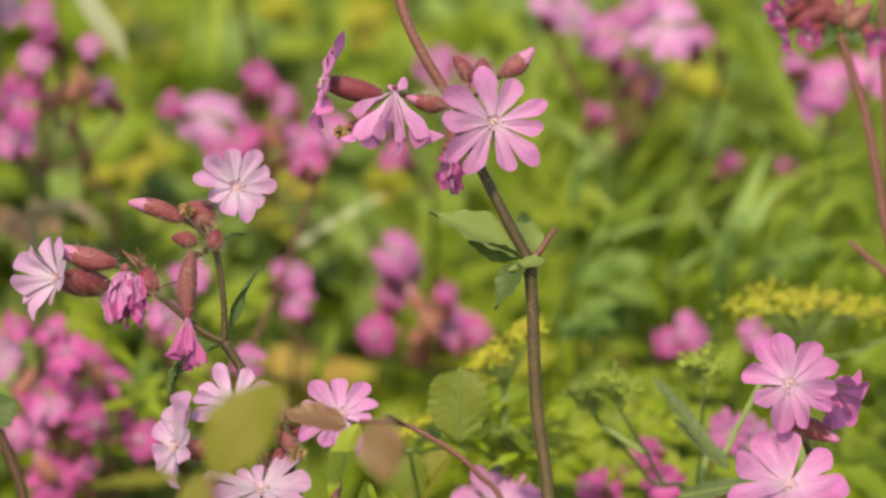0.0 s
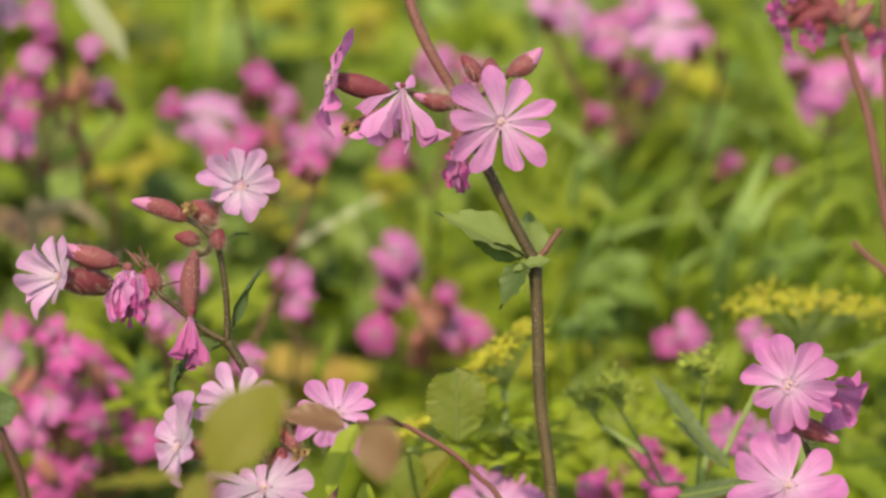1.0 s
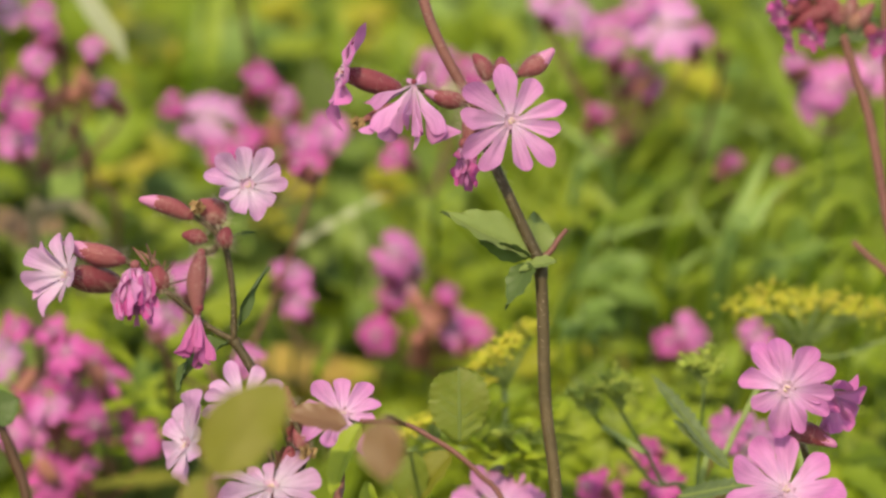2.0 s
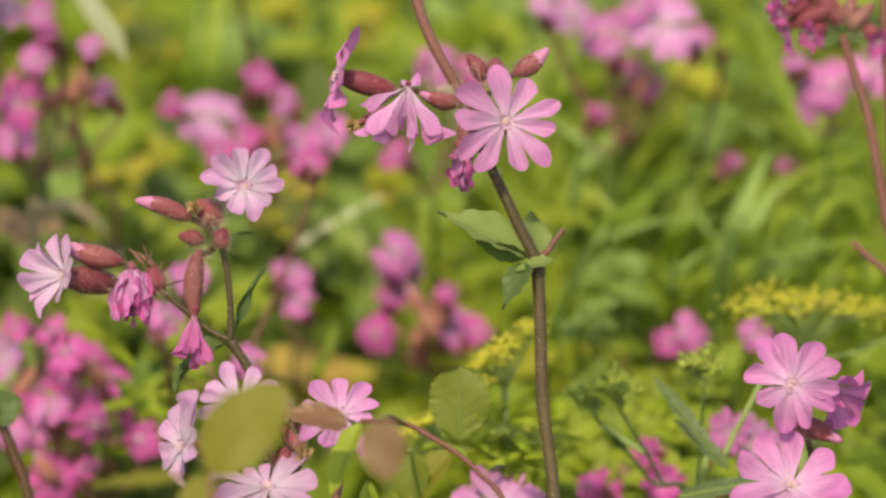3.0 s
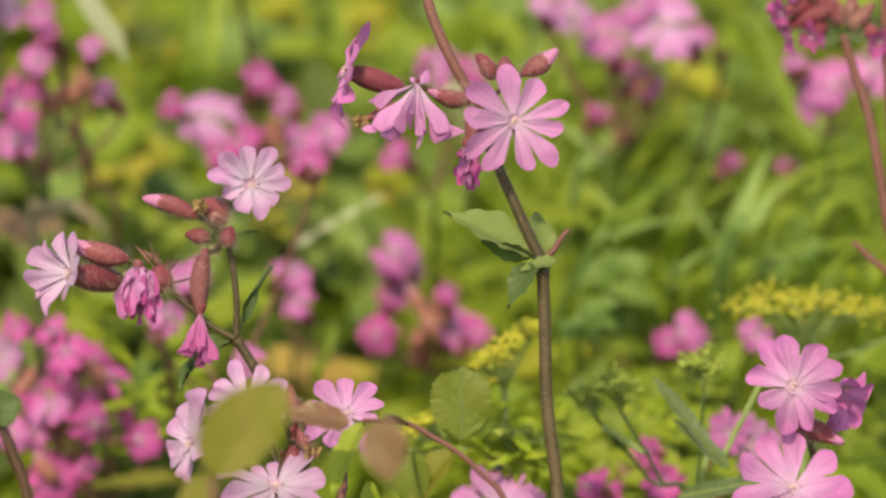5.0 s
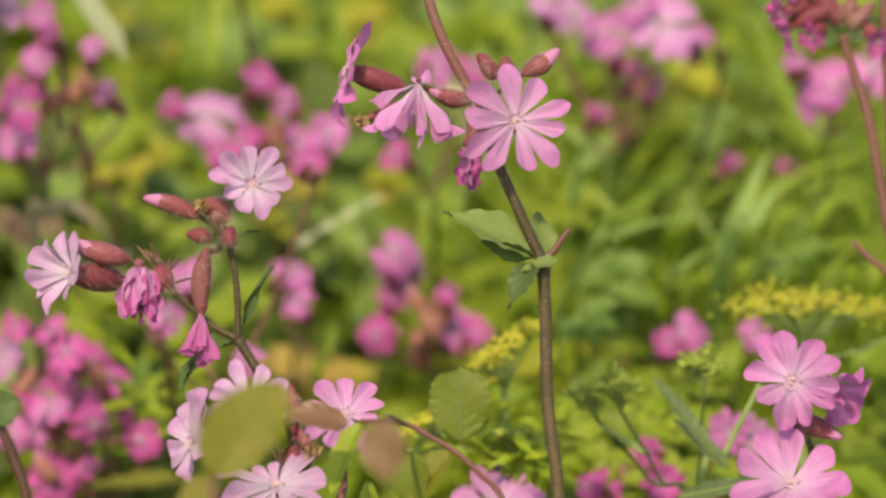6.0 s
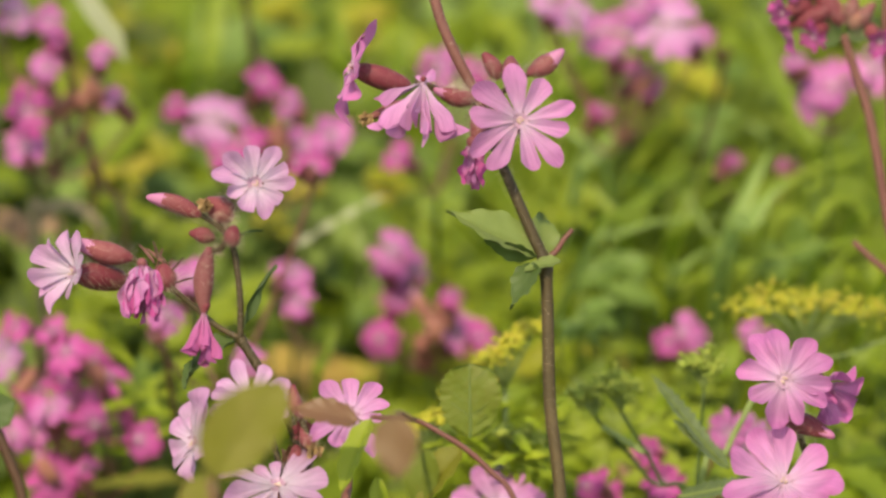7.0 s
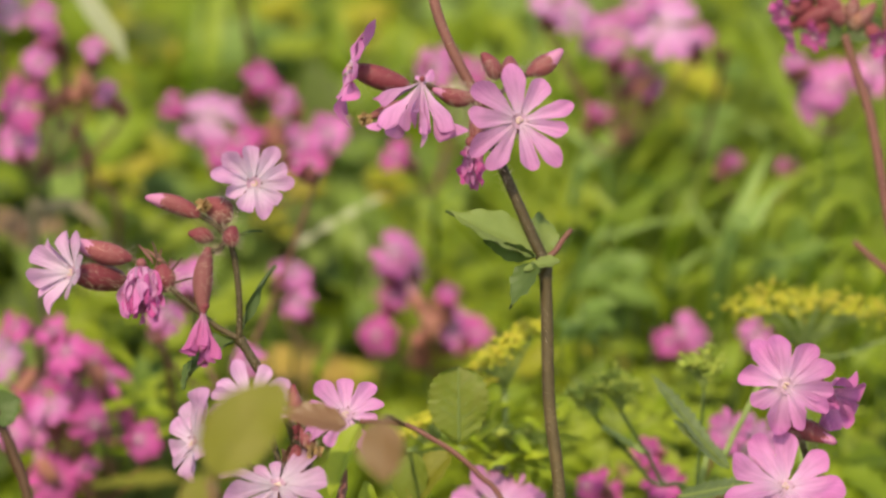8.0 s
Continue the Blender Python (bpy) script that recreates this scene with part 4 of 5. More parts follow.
campion_behind("nw", 1.42, ((5, 15, 40, -1), (68, 22, 34, 0), (160, 86, 26, 0), (86, 62, 28, 1), (62, 108, 32, 0), (25, 182, 52, 1), (28, 246, 44, 0), (186, 166, 30, 0),), ((130, 125), (150, 132), (20, 122), (45, 120), (110, 150),), stalks=(((95, 60), (125, 190), (165, 310), (205, 425)), ((60, 90), (95, 200), (150, 330))))
campion_behind("n", 1.46, ((372, 205, 66, -1), (296, 182, 30, 1), (455, 142, 38, 1), (500, 178, 30, 0), (425, 250, 44, 1), (390, 270, 36, 1), (525, 255, 44, 0), (578, 235, 42, 0), (545, 290, 34, 1),), ((498, 168), (515, 215), (482, 205),), stalks=(((425, -40), (428, 5), (430, 28)),))
campion_behind("mid", 1.43, ((726, 470, 44, 0), (664, 590, 44, 1), (800, 590, 54, 0), (838, 590, 34, 1), (692, 528, 34, 1), (790, 515, 22, 1),), ((740, 548), (762, 566), (775, 510), (722, 505), (800, 530), (745, 590),))
campion_behind("mid_top", 1.43, ((698, 445, 50, 0), (690, 480, 26, 1)))
campion_behind("mid_low", 1.42, ((518, 480, 42, 0), (525, 535, 36, 0),))
campion_behind("w", 1.34, ((8, 632, 48, -1), (30, 578, 30, 1), (95, 590, 36, 1), (118, 625, 46, 1), (165, 640, 34, 1), (192, 668, 40, 1), (60, 690, 50, 1), (112, 670, 32, 1), (90, 725, 44, 0), (152, 715, 30, 1), (62, 765, 38, 0), (165, 750, 46, 1), (208, 760, 46, 1), (248, 778, 42, 1), (20, 770, 36, 0), (95, 850, 56, 1), (150, 830, 30, 1),), ((150, 640), (40, 740), (190, 805), (65, 800), (60, 650), (120, 800),))
campion_behind("ne", 1.46, ((970, 8, 36, -1), (1010, 30, 46, -1), (1066, 60, 52, 0), (1085, 92, 36, 0), (1175, 45, 74, -1), (1130, 8, 40, 0), (1128, 135, 44, 1), (1145, 155, 34, 0), (1062, 195, 26, 1), (1235, 70, 30, 0),), ((1105, 25), (1160, 120),), stalks=(((1262, 60), (1266, 110), (1272, 150)),))
campion_behind("e", 1.42, ((1470, 160, 62, 0), (1545, 122, 54, 0), (1440, 180, 42, 0), (1405, 105, 24, 0),))
campion_behind("e_mid", 1.4, ((1205, 590, 44, 0), (1182, 606, 32, 1), (1232, 598, 24, 0), (1335, 595, 34, 0),))
campion_behind("e_far", 1.5, ((1295, 285, 20, 1), (1385, 295, 15, 1),))
campion_behind("se", 1.25, ((1290, 765, 44, 0), (1335, 785, 56, -1), (1170, 855, 44, 1), (1145, 800, 28, 1), (1060, 872, 50, 1), (1040, 860, 30, 1),))
campion_behind("s", 1.19, ((880, 900, 84, -1), (830, 890, 46, -1), (935, 900, 40, -1),))
campion_behind("behind_main", 1.45, ((770, 118, 48, 0), (835, 120, 40, 1), (700, 275, 34, 1),))
campion_behind("behind_left", 1.3, ((525, 290, 20, 1), (440, 640, 36, 0), (335, 500, 46, 0), (295, 560, 40, 0),), stalks=(((262, 555), (278, 610), (300, 670)),))


# ---------------- bramble in front ----------------
def brambles():
    d = 1.03
    root = ground_under(spot(900, 900, d), 0.02)
    p = plant("bramble", root, "young bramble spray with bronze and olive toothed leaves", "bramble")
    S["bramble"] = p
    stem(p, [root, spot(960, 1100, d), spot(895, 895, d), spot(850, 840, d), spot(808, 802, d), spot(765, 775, d), spot(715, 750, d), spot(640, 745, d - 0.01)], 0.0008, 0.0006, STEM_RED, seed=101)
    leaf(p, spot(815, 782, d), aim(-0.02, 1, 0.1), aim(-0.1, -0.05, 1), 0.0185, 0.0150, LEAF_FRESH, fold=0.15, curl=-0.05, serr=0.12, peak=0.60, blunt=0.42, seed=102)
    leaf(p, spot(614, 754, d - 0.03), aim(-0.92, 0.36, 0.1), aim(0.25, 0.62, 0.75), 0.0150, 0.0082, LEAF_BRONZE, fold=0.2, curl=-0.25, seed=103)
    stem(p, [spot(715, 750, d), spot(692, 738, d - 0.05), spot(676, 742, 0.87)], 0.0006, 0.0005, STEM_RED, "stalk")
    leaf(p, spot(676, 742, 0.87), aim(0.05, -1, 0.1), aim(-0.2, 0.1, 1), 0.0132, 0.0100, LEAF_BRONZE, fold=0.25, curl=-0.05, seed=104)
    leaf(p, spot(640, 750, d - 0.01), aim(-0.45, -0.9, 0.2), aim(-0.6, 0.3, 0.7), 0.0190, 0.0075, LEAF_LIME, fold=0.5, curl=-0.1, seed=105)
    leaf(p, spot(800, 800, d), aim(-0.62, -0.65, 0.2), aim(-0.2, 0.7, 0.7), 0.0190, 0.0085, LEAF_BRAMBLE, fold=0.5, curl=-0.3, seed=106)
    leaf(p, spot(735, 800, d), aim(-0.15, -1, 0.2), aim(-0.2, 0.3, 0.9), 0.0150, 0.0090, LEAF_FRESH, fold=0.3, curl=-0.3, seed=107)
    leaf(p, spot(650, 850, d), aim(0.1, -1, 0.2), aim(-0.2, 0.3, 0.9), 0.0150, 0.0050, LEAF_LIME, fold=0.3, curl=-0.3, seed=108)
    d2 = 0.84
    root = ground_under(spot(440, 900, d2), 0.0, 0.0)
    q = plant("bramble", root, "bramble shoot with one large olive leaf close by", "bramble")
    S["near_leaf"] = q
    stem(q, [root, spot(430, 1300, d2), spot(395, 1000, d2), spot(374, 850, d2)], 0.0010, 0.0008, STEM_RED)
    S["near_blade"] = leaf(q, spot(378, 846, d2), aim(0.44, 1, 0.05), aim(-0.1, -0.05, 1), 0.0232, 0.0150, LEAF_BRAMBLE, fold=0.12, curl=-0.04, peak=0.50, blunt=0.55, bow=0.20, seed=111)
    leaf(q, spot(330, 850, d2 + 0.03), aim(-1, 0.02, 0.1), aim(0, 0.9, 0.45), 0.0200, 0.0060, LEAF_BRAMBLE, fold=0.2, curl=-0.1, seed=112)
    leaf(q, spot(370, 840, d2 + 0.02), aim(-0.5, -0.9, 0.1), aim(0.1, 0.5, 0.8), 0.0130, 0.0070, LEAF_BRAMBLE, fold=0.2, curl=-0.1, seed=113)
    d3 = 1.0
    root = ground_under(spot(80, 900, d3), 0.0, 0.0)
    r = plant("bramble", root, "thin dark stem with a rounded green leaf", "bramble")
    S["rim_stem"] = r
    stem(r, [root, spot(90, 1200, d3), spot(52, 900, d3), spot(25, 810, d3), spot(-5, 735, d3), spot(-25, 690, d3)], 0.0014, 0.0011, STEM_DARK, seed=121)
    leaf(r, spot(-20, 735, d3), aim(0.7, 0.35, 0.1), aim(-0.1, 0.3, 1), 0.0085, 0.0095, LEAF, fold=0.2, curl=-0.1, seed=122)


brambles()


# ---------------- umbellifers ----------------
def umbellifers():
    d = 1.19
    root = ground_under(spot(900, 900, d), 0.0)
    p = plant("umbellifer", root, "wild parsnip with a small yellow umbel", "umbellifer", "umbellifers")
    hub = spot(893, 690, d)
    stem(p, [root, spot(900, 1100, d), spot(896, 850, d), hub], 0.0010, 0.0009, STEM_GREEN)
    umbel(p, hub, aim(-0.15, 1, 0.35), 0.0140, 0.0125, 18, UMBEL, 201, 0.0003, rise=0.55)
    low = spot(838, 722, d - 0.004)
    stem(p, [spot(897, 870, d), spot(862, 790, d - 0.002), low], 0.0006, 0.0005, STEM_GREEN, "branch")
    umbel(p, low, aim(-0.3, 1, 0.35), 0.0085, 0.0070, 12, UMBEL, 204, 0.0003)
    umbel(p, spot(770, 790, d - 0.01), aim(-0.4, 0.9, 0.2), 0.011, 0.008, 12, UMBEL, 202, rise=0.0)
    umbel(p, spot(905, 800, d - 0.01), aim(0.2, 0.9, 0.3), 0.010, 0.006, 10, UMBEL_GREEN, 203)
    stem(p, [spot(900, 800, d - 0.01), spot(820, 795, d - 0.01), spot(720, 797, d - 0.01)], 0.0009, 0.0007, STEM_GREEN, "branch")
    for i, (c, r, a) in enumerate(((840, 800, (1, -0.02, 0.1)), (880, 770, (1, 0.15, 0.1)), (905, 790, (0.9, 0.3, 0.1)), (900, 800, (0.5, -0.9, 0.1)))):
        leaf(p, spot(c, r, d - 0.012), aim(*a), aim(0, 0.8, 0.6), 0.020, 0.005, LEAF_LIME, seed=210 + i)
    rng = random.Random(219)
    for i in range(46):
        q = spot(rng.uniform(780, 965), rng.uniform(735, 835), d - 0.006 + rng.uniform(-0.012, 0.012))
        leaf(p, q, aim(rng.uniform(-1, 1), rng.uniform(-0.5, 0.7), 0.2), aim(rng.uniform(-0.3, 0.3), 0.75, 0.65), rng.uniform(0.006, 0.011), rng.uniform(0.0022, 0.0036), LEAF_LIME if i % 3 else CARPET_FEATHER, "leaflet", seed=i)
    d = 1.235
    root = ground_under(spot(1450, 900, d), 0.0)
    p = plant("umbellifer", root, "wild parsnip with a broad flat yellow umbel", "umbellifer", "umbellifers")
    S["umbel"] = p
    hub = spot(1425, 625, d)
    stem(p, [root, spot(1430, 1100, d), spot(1420, 800, d), hub], 0.0012, 0.0011, STEM_GREEN)
    umbel(p, hub, aim(0.02, 1, 0.08), 0.0240, 0.0160, 22, UMBEL, 221, 0.0004, 0.0008, 20)
    stem(p, [hub, spot(1480, 632, d), spot(1560, 605, d), spot(1640, 580, d)], 0.0007, 0.0005, STEM_GREEN, "branch")
    d = 1.17
    root = ground_under(spot(1190, 900, d), 0.0)
    p = plant("umbellifer", root, "wild parsnip with green unripe umbels", "umbellifer", "umbellifers")
    for i, (hc, hr, uc, w, mat) in enumerate(((1100, 730, (-0.1, 1, 0.1), 0.0066, UMBEL_GREEN), (1246, 690, (-0.05, 1, 0.15), 0.0068, UMBEL_GREEN), (1056, 742, (-0.3, 1, 0.1), 0.0060, UMBEL_GREEN))):
        hub = spot(hc, hr, d)
        umbel(p, hub, aim(*uc), w, 0.0085, 13, mat, 230 + i, 0.0003, 0.00062, 26, 0.0, 0.36, 0.30, 1.3)
        stem(p, [root, spot(1215 + 12 * i, 1000, d + 0.01), spot(0.45 * hc + 0.55 * 1225, 850, d + 0.004), hub], 0.0006, 0.0005, LEAF, "branch")
    stem(p, [spot(1140, 802, d), spot(1090, 770, d), spot(1065, 755, d)], 0.0008, 0.0008, STEM_GREEN, "branch")
    stem(p, [root, spot(1230, 950, d), spot(1285, 800, d), spot(1320, 730, d), spot(1345, 680, d)], 0.0009, 0.0008, STEM_GREEN, "branch")
    for i, (c, r, e, f) in enumerate(((1270, 815, 1150, 665), (1290, 830, 1190, 745), (1200, 880, 1360, 850))):
        a, b = spot(c, r, d - 0.03), spot(e, f, d - 0.03)
        leaf(p, a, b - a, aim(0.3, 0.4, 0.8), (b - a).length, 0.0048, LEAF_GREY, "leaf", 0.6, 0.03, 0.3, seed=240 + i)


umbellifers()


# ---------------- single blades that stand out ----------------
def blade(from_col, pts, w, d, mat, label, taper=0.35, beads=0.0, lying=False):
    """One grass blade from the ground, through places on the grid at d metres; lying: a broken one that rests on the leaves."""
    q = [spot(c, r, d + 0.004 * k) for k, (c, r) in enumerate(pts)]
    foot = q[0] if lying else ground_under(spot(from_col, 900, d), 0, 0.25)
    bm = bmesh.new()
    line = glide(q if lying else [foot, foot.lerp(q[0], 0.5)] + q, 6)
    n, rows = len(line), []
    for j, v in enumerate(line):
        t = (line[min(j + 1, n - 1)] - line[max(j - 1, 0)]).normalized()
        half = w * 0.5 * min(1, (n - 1 - j) / (n * taper) + 0.04) * (1 - beads * (0.5 + 0.5 * math.cos(j * 1.05)))
        side = t.cross(aim(0.25, 0.25, 1)).normalized() * half
        rows.append([bm.verts.new(v - foot - side), bm.verts.new(v - foot + aim(0, 0, -1) * half * 0.4), bm.verts.new(v - foot + side)])
    for a, b in zip(rows, rows[1:]):
        for k in range(2):
            bm.faces.new((a[k], a[k + 1], b[k + 1], b[k]))
    tagged(part("grass_blade", bm, mat, None, "", Matrix.Translation(foot)), label, "grass", "grass blades")


def lone_blades():
    dry, broad, arch = "bleached pale grass blade", "broad bright green grass blade", "thin arching green grass blade"
    blade(-160, ((-140, 100), (-60, -110), (60, -130), (125, -50), (168, 20), (205, 70), (224, 112)), 0.0072, 1.40, STRAW_GLINT, dry, 0.15)
    # a glossy green blade; its sun glints are given by pale colour and beads
    blade(0, ((522, 436), (560, 412), (600, 388), (640, 366), (690, 342)), 0.0028, 1.45, STRAW_GLINT, "glossy green grass blade lying on the leaves, its highlights coloured in as pale knots", 0.2, 0.8, True)
    blade(20, ((60, 400), (85, 368), (125, 362), (165, 385), (195, 425)), 0.0040, 1.44, DEAD_BLADE, "withered grey-brown arching leaf blade", 0.2)
    blade(330, ((335, 160), (340, 80), (348, -40)), 0.0070, 1.66, GRASS_TALL, broad, 0.1)
    blade(375, ((372, 150), (378, 70), (390, -50)), 0.0060, 1.66, GRASS_TALL, broad, 0.1)
    blade(560, ((560, 690), (580, 620), (598, 560)), 0.0035, 1.40, GRASS, arch)
    blade(612, ((614, 480), (616, 430), (622, 390)), 0.0040, 1.52, GRASS, arch)
    blade(752, ((750, 480), (748, 400), (745, 330)), 0.0055, 1.54, GRASS_TALL, broad)
    blade(690, ((700, 170), (712, 90), (722, 10)), 0.0075, 1.66, GRASS_TALL, broad)
    blade(590, ((600, 140), (600, 60), (594, -20)), 0.0080, 1.68, GRASS, broad)
    # the long one that falls across from the top, and the pair that lean beside it
    blade(1560, ((1505, 380), (1462, 300), (1425, 235), (1385, 150), (1345, 70), (1300, -20)), 0.0062, 1.58, GRASS_TALL, broad)
    blade(1250, ((1272, 490), (1288, 430), (1310, 370), (1345, 300), (1368, 262)), 0.0056, 1.41, GRASS_PALE, "broad pale green grass blade")
    blade(1230, ((1290, 440), (1325, 395), (1360, 350), (1398, 318)), 0.0058, 1.40, GRASS_PALE, "broad pale green grass blade")
    blade(1150, ((1180, 450), (1200, 390), (1225, 330), (1255, 270)), 0.0050, 1.50, GRASS_TALL, broad)
    blade(1080, ((1100, 440), (1120, 400), (1140, 365), (1160, 340)), 0.0052, 1.48, GRASS_TALL, broad)
    # arches
    blade(1340, ((1348, 430), (1368, 395), (1400, 372), (1428, 392), (1437, 440), (1436, 490)), 0.0034, 1.45, GRASS_TALL, arch, 0.15)
    blade(1415, ((1435, 430), (1450, 385), (1478, 350), (1512, 352), (1532, 385), (1540, 425)), 0.0032, 1.45, GRASS_TALL, arch, 0.15)
    blade(1400, ((1420, 380), (1440, 340), (1475, 322), (1520, 330), (1560, 370)), 0.0034, 1.48, GRASS, arch, 0.15)
    blade(1190, ((1205, 350), (1235, 310), (1275, 300), (1300, 330)), 0.0034, 1.54, GRASS, arch, 0.15)
    blade(1060, ((1065, 400), (1085, 345), (1125, 315), (1165, 330), (1180, 370)), 0.0040, 1.52, GRASS, arch, 0.15)
    blade(1385, ((1395, 520), (1420, 470), (1465, 435), (1520, 428), (1570, 440)), 0.0034, 1.43, GRASS, arch, 0.15)
    blade(1230, ((1240, 520), (1262, 470), (1300, 455), (1345, 470)), 0.0032, 1.42, GRASS, arch, 0.15)


lone_blades()


def tall_blades():
    """Long arching blades that stand up out of the grass."""
    rng = random.Random(31)
    for i in range(30):
        c, r = rng.uniform(960, 1580), rng.uniform(200, 520)
        d = lie(r) - rng.uniform(0.02, 0.10)
        lean, L, w = rng.gauss(0.25, 0.6), rng.uniform(90, 200), rng.uniform(0.0018, 0.0042)
        bow = rng.uniform(0.2, 1.3) * (1 if lean > 0 else -1)
        pts = [(c + L * (lean * t + bow * t * t * 0.6), r - L * (t - 0.5 * abs(bow) * t * t)) for t in (0, 0.25, 0.5, 0.75, 1)]
        blade(c - 300 * lean, pts, w, d, GRASS_TALL if i % 3 else GRASS_PALE, "long arching bright green grass blade", 0.5)


tall_blades()


# ---------------- broad-leaved herbs among the grass ----------------
def herb(c, r, spread, size, mat, label, count=6, slim=0.62):
    """A low herb whose leaves show through the meadow round one place on the grid."""
    rng = random.Random(int(c * 3 + r))
    d = lie(r) - (0.10 if r < 250 else 0.03 if r < 600 else -0.045)
    mid = spot(c, r, d)
    root = ground_under(mid, 0, 0.07)
    p = plant("meadow_herb", root, label, "herb", "meadow herbs")
    for i in range(count):
        q = spot(c + rng.gauss(0, 0.55) * spread, r + rng.gauss(0, 0.45) * spread, d + rng.uniform(-0.02, 0.03))
        a = 2 * math.pi * (i + rng.random()) / count
        along = aim(math.cos(a), 0.45 + 0.5 * math.sin(a), rng.uniform(-0.2, 0.5))
        L = size * rng.uniform(0.7, 1.15)
        base = q - along * L * 0.5
        leaf(p, base, along, aim(rng.uniform(-0.4, 0.4), 0.75, 0.65), L, L * rng.uniform(0.72, 1.0) * slim, mat, fold=0.3, curl=rng.uniform(-0.3, -0.05), seed=i, wave=0.06)
        stem(p, [root, (root + base) * 0.5 + Vector((0, 0.006, 0)), base], 0.0006, 0.0004, LEAF, "stalk")


def herbs():
    green, lime = "meadow herb with broad mid-green leaves", "meadow herb with fresh lime-green leaves"
    yellow, blue = "meadow herb with yellowing leaves", "meadow herb with dull bluish green leaves"
    for c, r, spread, size in ((215, 250, 38, 0.030), (1000, 150, 40, 0.026), (870, 60, 36, 0.024), (1120, 250, 40, 0.024), (1540, 520, 40, 0.020), (1525, 850, 36, 0.024), (1540, 640, 40, 0.022), (1180, 500, 40, 0.020), (880, 720, 30, 0.018), (940, 830, 36, 0.020), (1110, 700, 46, 0.016), (1200, 720, 46, 0.016), (1250, 790, 40, 0.016), (1150, 790, 44, 0.016), (1030, 720, 40, 0.016), (1480, 800, 40, 0.018)):
        herb(c, r, spread, size, CARPET, green)
    for c, r, spread, size in ((200, 545, 40, 0.024), (300, 600, 30, 0.020), (180, 395, 40, 0.022), (300, 405, 36, 0.018), (430, 545, 30, 0.020), (335, 650, 30, 0.016), (690, 90, 44, 0.026), (1010, 370, 26, 0.020), (545, 90, 36, 0.024)):
        herb(c, r, spread, size, LEAF_LIME, lime)
    for c, r in ((230, 725), (275, 745), (1000, 770), (1070, 740), (1190, 770), (1220, 690), (1500, 760), (1060, 690)):
        herb(c, r, 70, 0.0085, CARPET_FEATHER if c % 20 else LEAF_LIME, "low herb with many small narrow yellow-green leaves", 26, 0.36)
    for c, r, spread, size in ((255, 275, 34, 0.020), (205, 315, 26, 0.018), (550, 325, 36, 0.018), (690, 325, 24, 0.016), (1205, 170, 40, 0.026), (500, 15, 24, 0.020), (640, 25, 30, 0.022), (940, 640, 22, 0.014), (470, 385, 24, 0.016), (1090, 640, 30, 0.014)):
        herb(c, r, spread, size, CARPET_YELLOW, yellow, 5)
    for c, r, spread, size in ((110, 240, 38, 0.024), (465, 75, 40, 0.028), (1285, 135, 24, 0.022), (1110, 520, 60, 0.018), (1060, 560, 50, 0.016), (1140, 490, 50, 0.016), (250, 680, 34, 0.020), (1390, 470, 34, 0.020), (1250, 230, 24, 0.020)):
        herb(c, r, spread, size, HERB_BLUE, blue)
    for c, r, spread, size in ((1075, 655, 50, 0.018), (1010, 715, 44, 0.018), (1140, 720, 50, 0.018), (1060, 800, 50, 0.018), (1180, 790, 50, 0.018), (1245, 850, 44, 0.018), (1120, 850, 50, 0.018), (1010, 850, 40, 0.018), (1250, 660, 44, 0.016)):
        herb(c, r, spread, size, CARPET if c % 20 else LEAF_LIME, green, 7)
    herb(1150, 825, 40, 0.018, HERB_FADED, "faded herb with pinkish brown leaves", 6)
    herb(45, 400, 26, 0.020, HERB_FADED, "faded herb with pinkish brown leaves", 4)


herbs()


def dock():
    """A low plant with yellowing leaves."""
    d = 1.47
    root = ground_under(spot(560, 760, d), 0, 0.02)
    p = plant("dock", root, "low dock with broad yellow and orange leaves", "dock")
    for i, (c, r, a, L, W) in enumerate(((450, 655, (1, 0.12, 0.2), 0.036, 0.022), (520, 665, (1, 0.05, 0.1), 0.030, 0.020), (440, 690, (0.9, -0.15, 0.3), 0.030, 0.018), (560, 690, (0.8, 0.4, 0.1), 0.024, 0.016))):
        q = spot(c, r, d)
        leaf(p, q, aim(*a), aim(-0.1, 0.8, 0.7), L, W, LEAF_ORANGE, seed=300 + i)
        stem(p, [root, (root + q) * 0.5, q], 0.0012, 0.0009, STEM_GREEN, "stalk")


dock()


def beetle():
    """A small dark beetle on the pink flower low down."""
    q = spot(880, 829, 1.155)
    p = plant("beetle", q, "tiny black beetle crawling on a pink flower", "beetle")
    S["beetle"] = p

    def lump(name, at, size):
        bm = bmesh.new()
        bmesh.ops.create_uvsphere(bm, u_segments=14, v_segments=9, radius=1.0, matrix=Matrix.Translation(at) @ Matrix.Diagonal((*size, 1)))
        part(name, bm, BEETLE, p)

    lump("body", (0.0004, 0, 0), (0.0017, 0.0010, 0.0009))
    lump("head", (-0.0016, 0, -0.0002), (0.0006, 0.0005, 0.0005))
    for s in (-1, 1):
        for k in range(3):
            bm = bmesh.new()
            x = -0.0007 + 0.0008 * k
            tube(bm, [(x, s * 0.0007, 0), (x - 0.0003 + 0.0003 * k, s * 0.0016, 0.0003), (x - 0.0005 + 0.0005 * k, s * 0.0021, -0.0009)], 0.00012, 0.00008, 5, 3)
            part("leg", bm, BEETLE, p)


beetle()


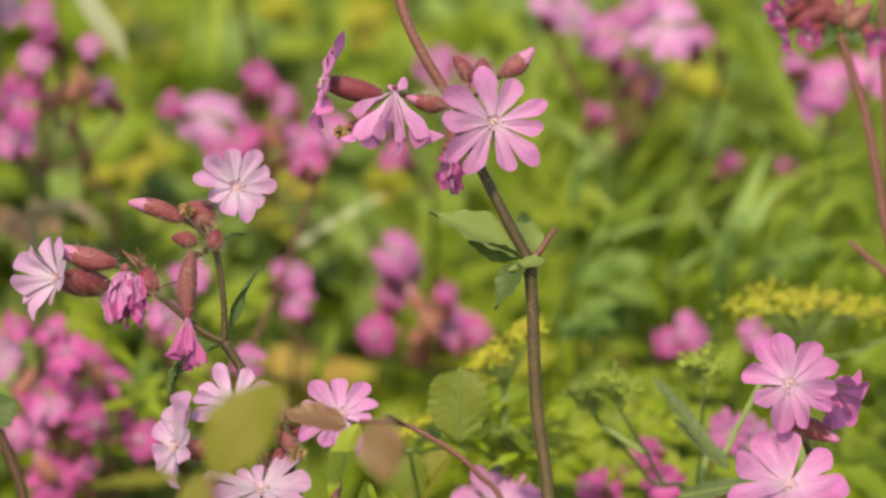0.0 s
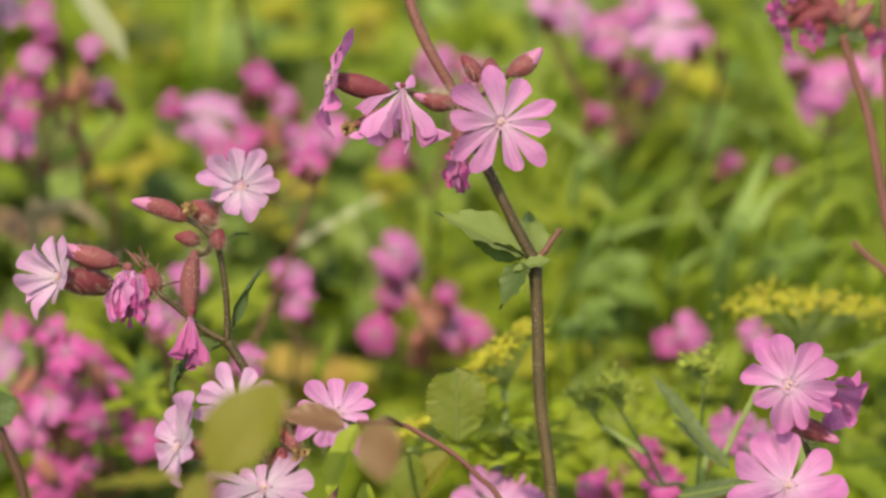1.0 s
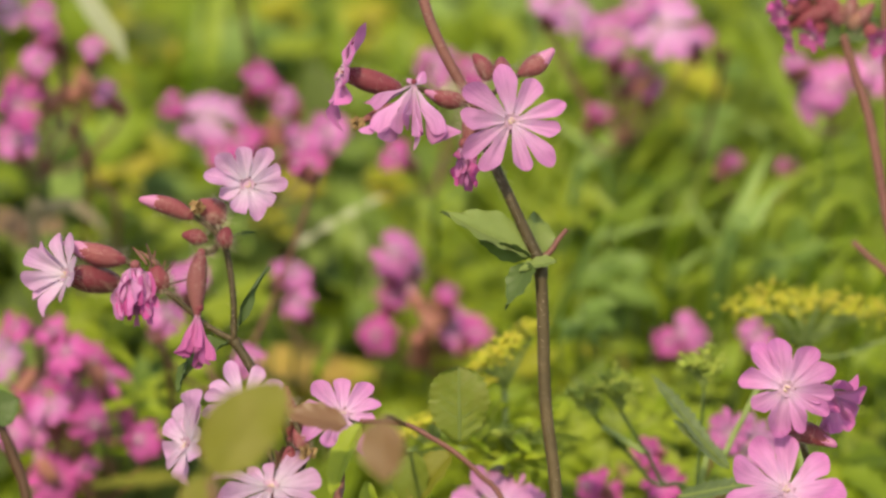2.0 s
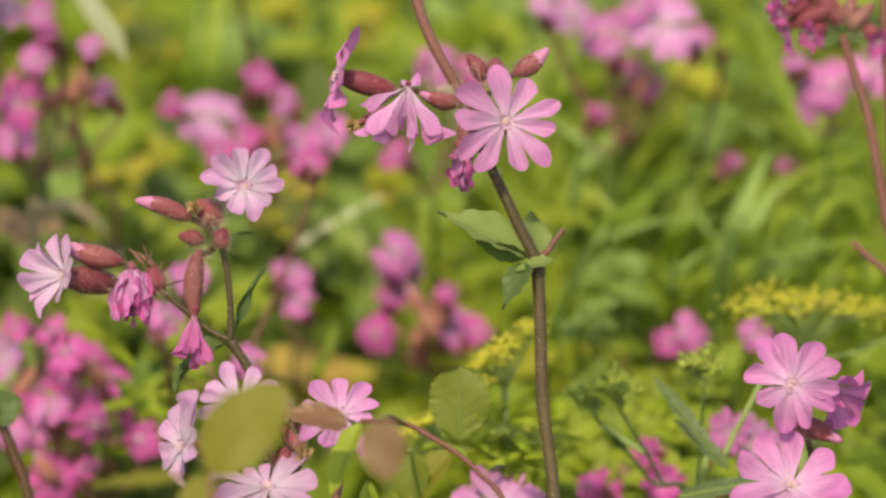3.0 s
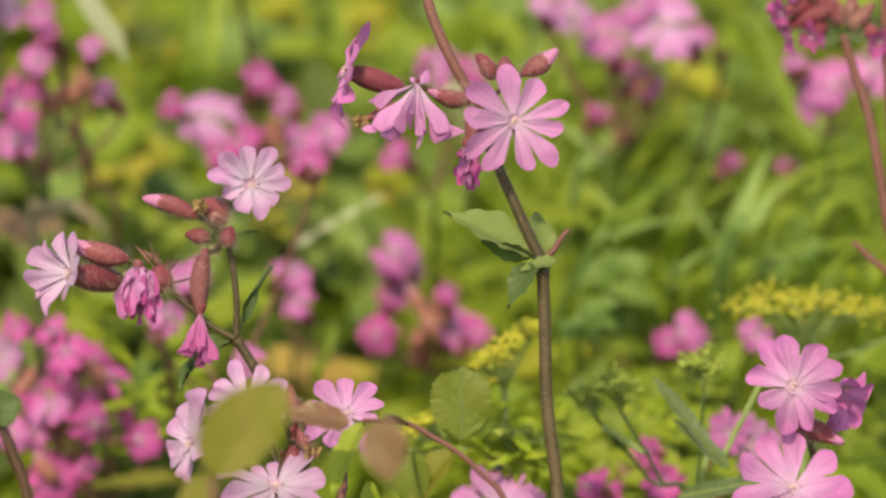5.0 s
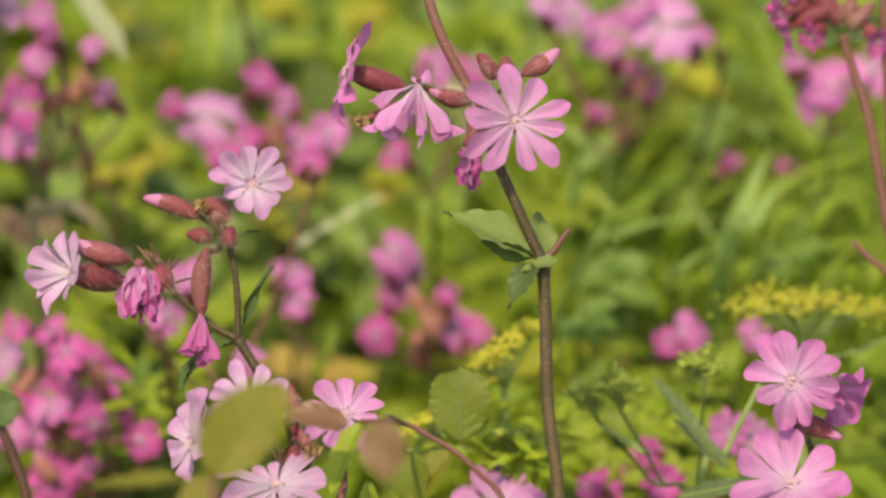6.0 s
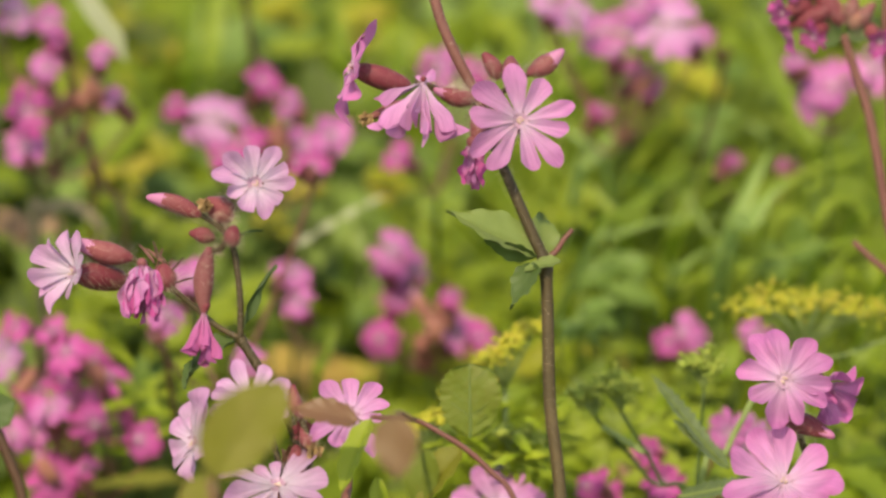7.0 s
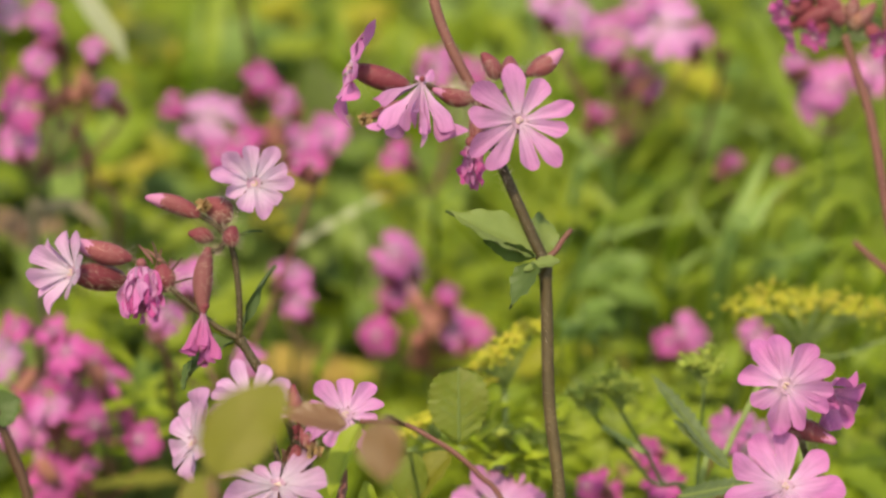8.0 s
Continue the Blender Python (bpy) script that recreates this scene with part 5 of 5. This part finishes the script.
# ---------------- what the wind moves ----------------
def sway(ob, ref, rows):
    """Keys a plant: rows of seconds, shift to the right and down in grid units at ref, and lean in degrees."""
    root = Matrix.Translation(ob.location)
    out = []
    for t, dx, dy, lean in rows:
        m = TILT @ Vector((dx * UNIT, -dy * UNIT, 0))
        out.append((t, Matrix.Translation(ref + m) @ Matrix.Rotation(radians(lean), 4, "Y") @ Matrix.Translation(-ref) @ root))
    walk(ob, out)


TIMES = (0, 0.5, 1, 1.5, 3, 3.5, 4, 4.5, 6, 6.5, 7, 7.5, 8)


def motions():
    at = lambda *v: zip(TIMES, v)
    node = spot(945, 458, D)
    shift = (-19, -10.5, -10.5, 1.5, -5.5, 0, -2, 1.5, 4.5, 9, 9, 9, 7.5)
    sway(S["main"], node, [(t, v, 0, 0.62 * v / 19) for t, v in at(*shift)])
    bow = (-12, -9, -8, 1, -4, 0, -1.5, 1.5, 2, 5, 5, 5, 5)
    pivot = node - S["main"].location
    for ob in S["upper"]:
        rest = ob.matrix_basis.copy()
        walk(ob, [(t, Matrix.Translation(pivot) @ Matrix.Rotation(radians(v * 0.19), 4, "Y") @ Matrix.Translation(-pivot) @ rest) for t, v in at(*bow)])
    sway(S["left"], spot(412, 596, D), [(t, v, -0.24 * v, 0.034 * v) for t, v in at(-17, -12, -12, 1.5, -6, 0, 0, 3, 6.5, 11, 11, 9.5, 9.5)])
    sway(S["low"], spot(480, 858, D), [(t, v, -0.2 * v, 0.02 * v) for t, v in at(-18, -15, -13, 2, -7, 0, 0, 5, 8, 11, 11, 11, 11)])
    sway(S["low2"], spot(605, 715, D), [(t, v, 0, 0.02 * v) for t, v in at(-6, -8, -12, 0, -5, 0, 1, 4, 4, 7, 13, 7, 4)])
    sway(S["right"], spot(1404, 770, D), [(t, x, y, 0.01 * x) for (t, x), y in zip(at(-6, -16, -7, -13, -2, 0, 2, 3, -2, 1, -15, -11, -12), (-5, -5, -3.5, 6, -5, 0, 3, 1.5, -9.5, -12, -12, -4, -2))])
    sway(S["bramble"], spot(824, 705, D), [(t, v, -0.35 * v, 0.01 * v) for t, v in at(-2, -2, -5, -3, 0, 0, 1, 3, 0, 1, 17, 0, -2)])
    sway(S["edge"], spot(1535, 200, D), [(t, v, 0, 0.02 * v) for t, v in at(-4, -1, 0, 2, 0, 0, 2, 2, 0, 2.5, 3, 4, 5)])
    sway(S["rim_stem"], spot(20, 800, D), [(t, x, y, 0.01 * x) for (t, x), y in zip(at(-6, -5, -5, -4, 1, 0, 0, 0, -2, -8, -8, 3, 0), (4, 3, 1, 0, 0, 0, 0, 0, 0, 15, 4, 2, 0))])
    gust = (0, 0.08, 0.05, 0.2, 0.05, -0.05, 0.05, 0.1, 0.2, 0.3, 1.0, 0.95, 0.3)
    for key, c, r, right, down in (("nw", 40, 190, 24, 18), ("n", 420, 200, 11, 7), ("mid", 706, 500, 11, 12), ("mid_top", 700, 445, -8, -5), ("ne", 1180, 60, 3, -1), ("behind_main", 770, 118, 8, 3)):
        sway(S[key], spot(c, r, 1.45), [(t, v * right, v * down, 0.1 * v) for t, v in at(*gust)])
    q = S["beetle"].location.copy()
    walk(S["beetle"], [(t, Matrix.Translation(q + TILT @ Vector((x * UNIT, 0, 0))) @ Matrix.Rotation(radians(a), 4, "Z")) for t, x, a in ((0, 0, 20), (1.5, 0, 15), (3.5, 0, 10), (4.7, 1, 40), (6.5, 2, 75), (7.2, 2, 40), (8, 3, 0))])
    blade = S["near_blade"]
    rest = blade.matrix_basis.copy()
    walk(blade, [(t, rest @ Matrix.Rotation(radians(v), 4, "Y")) for t, v in at(-24, -20, -16, -2, -4, 0, 2, 4, 5, 6, 6, 8, -6)])


motions()
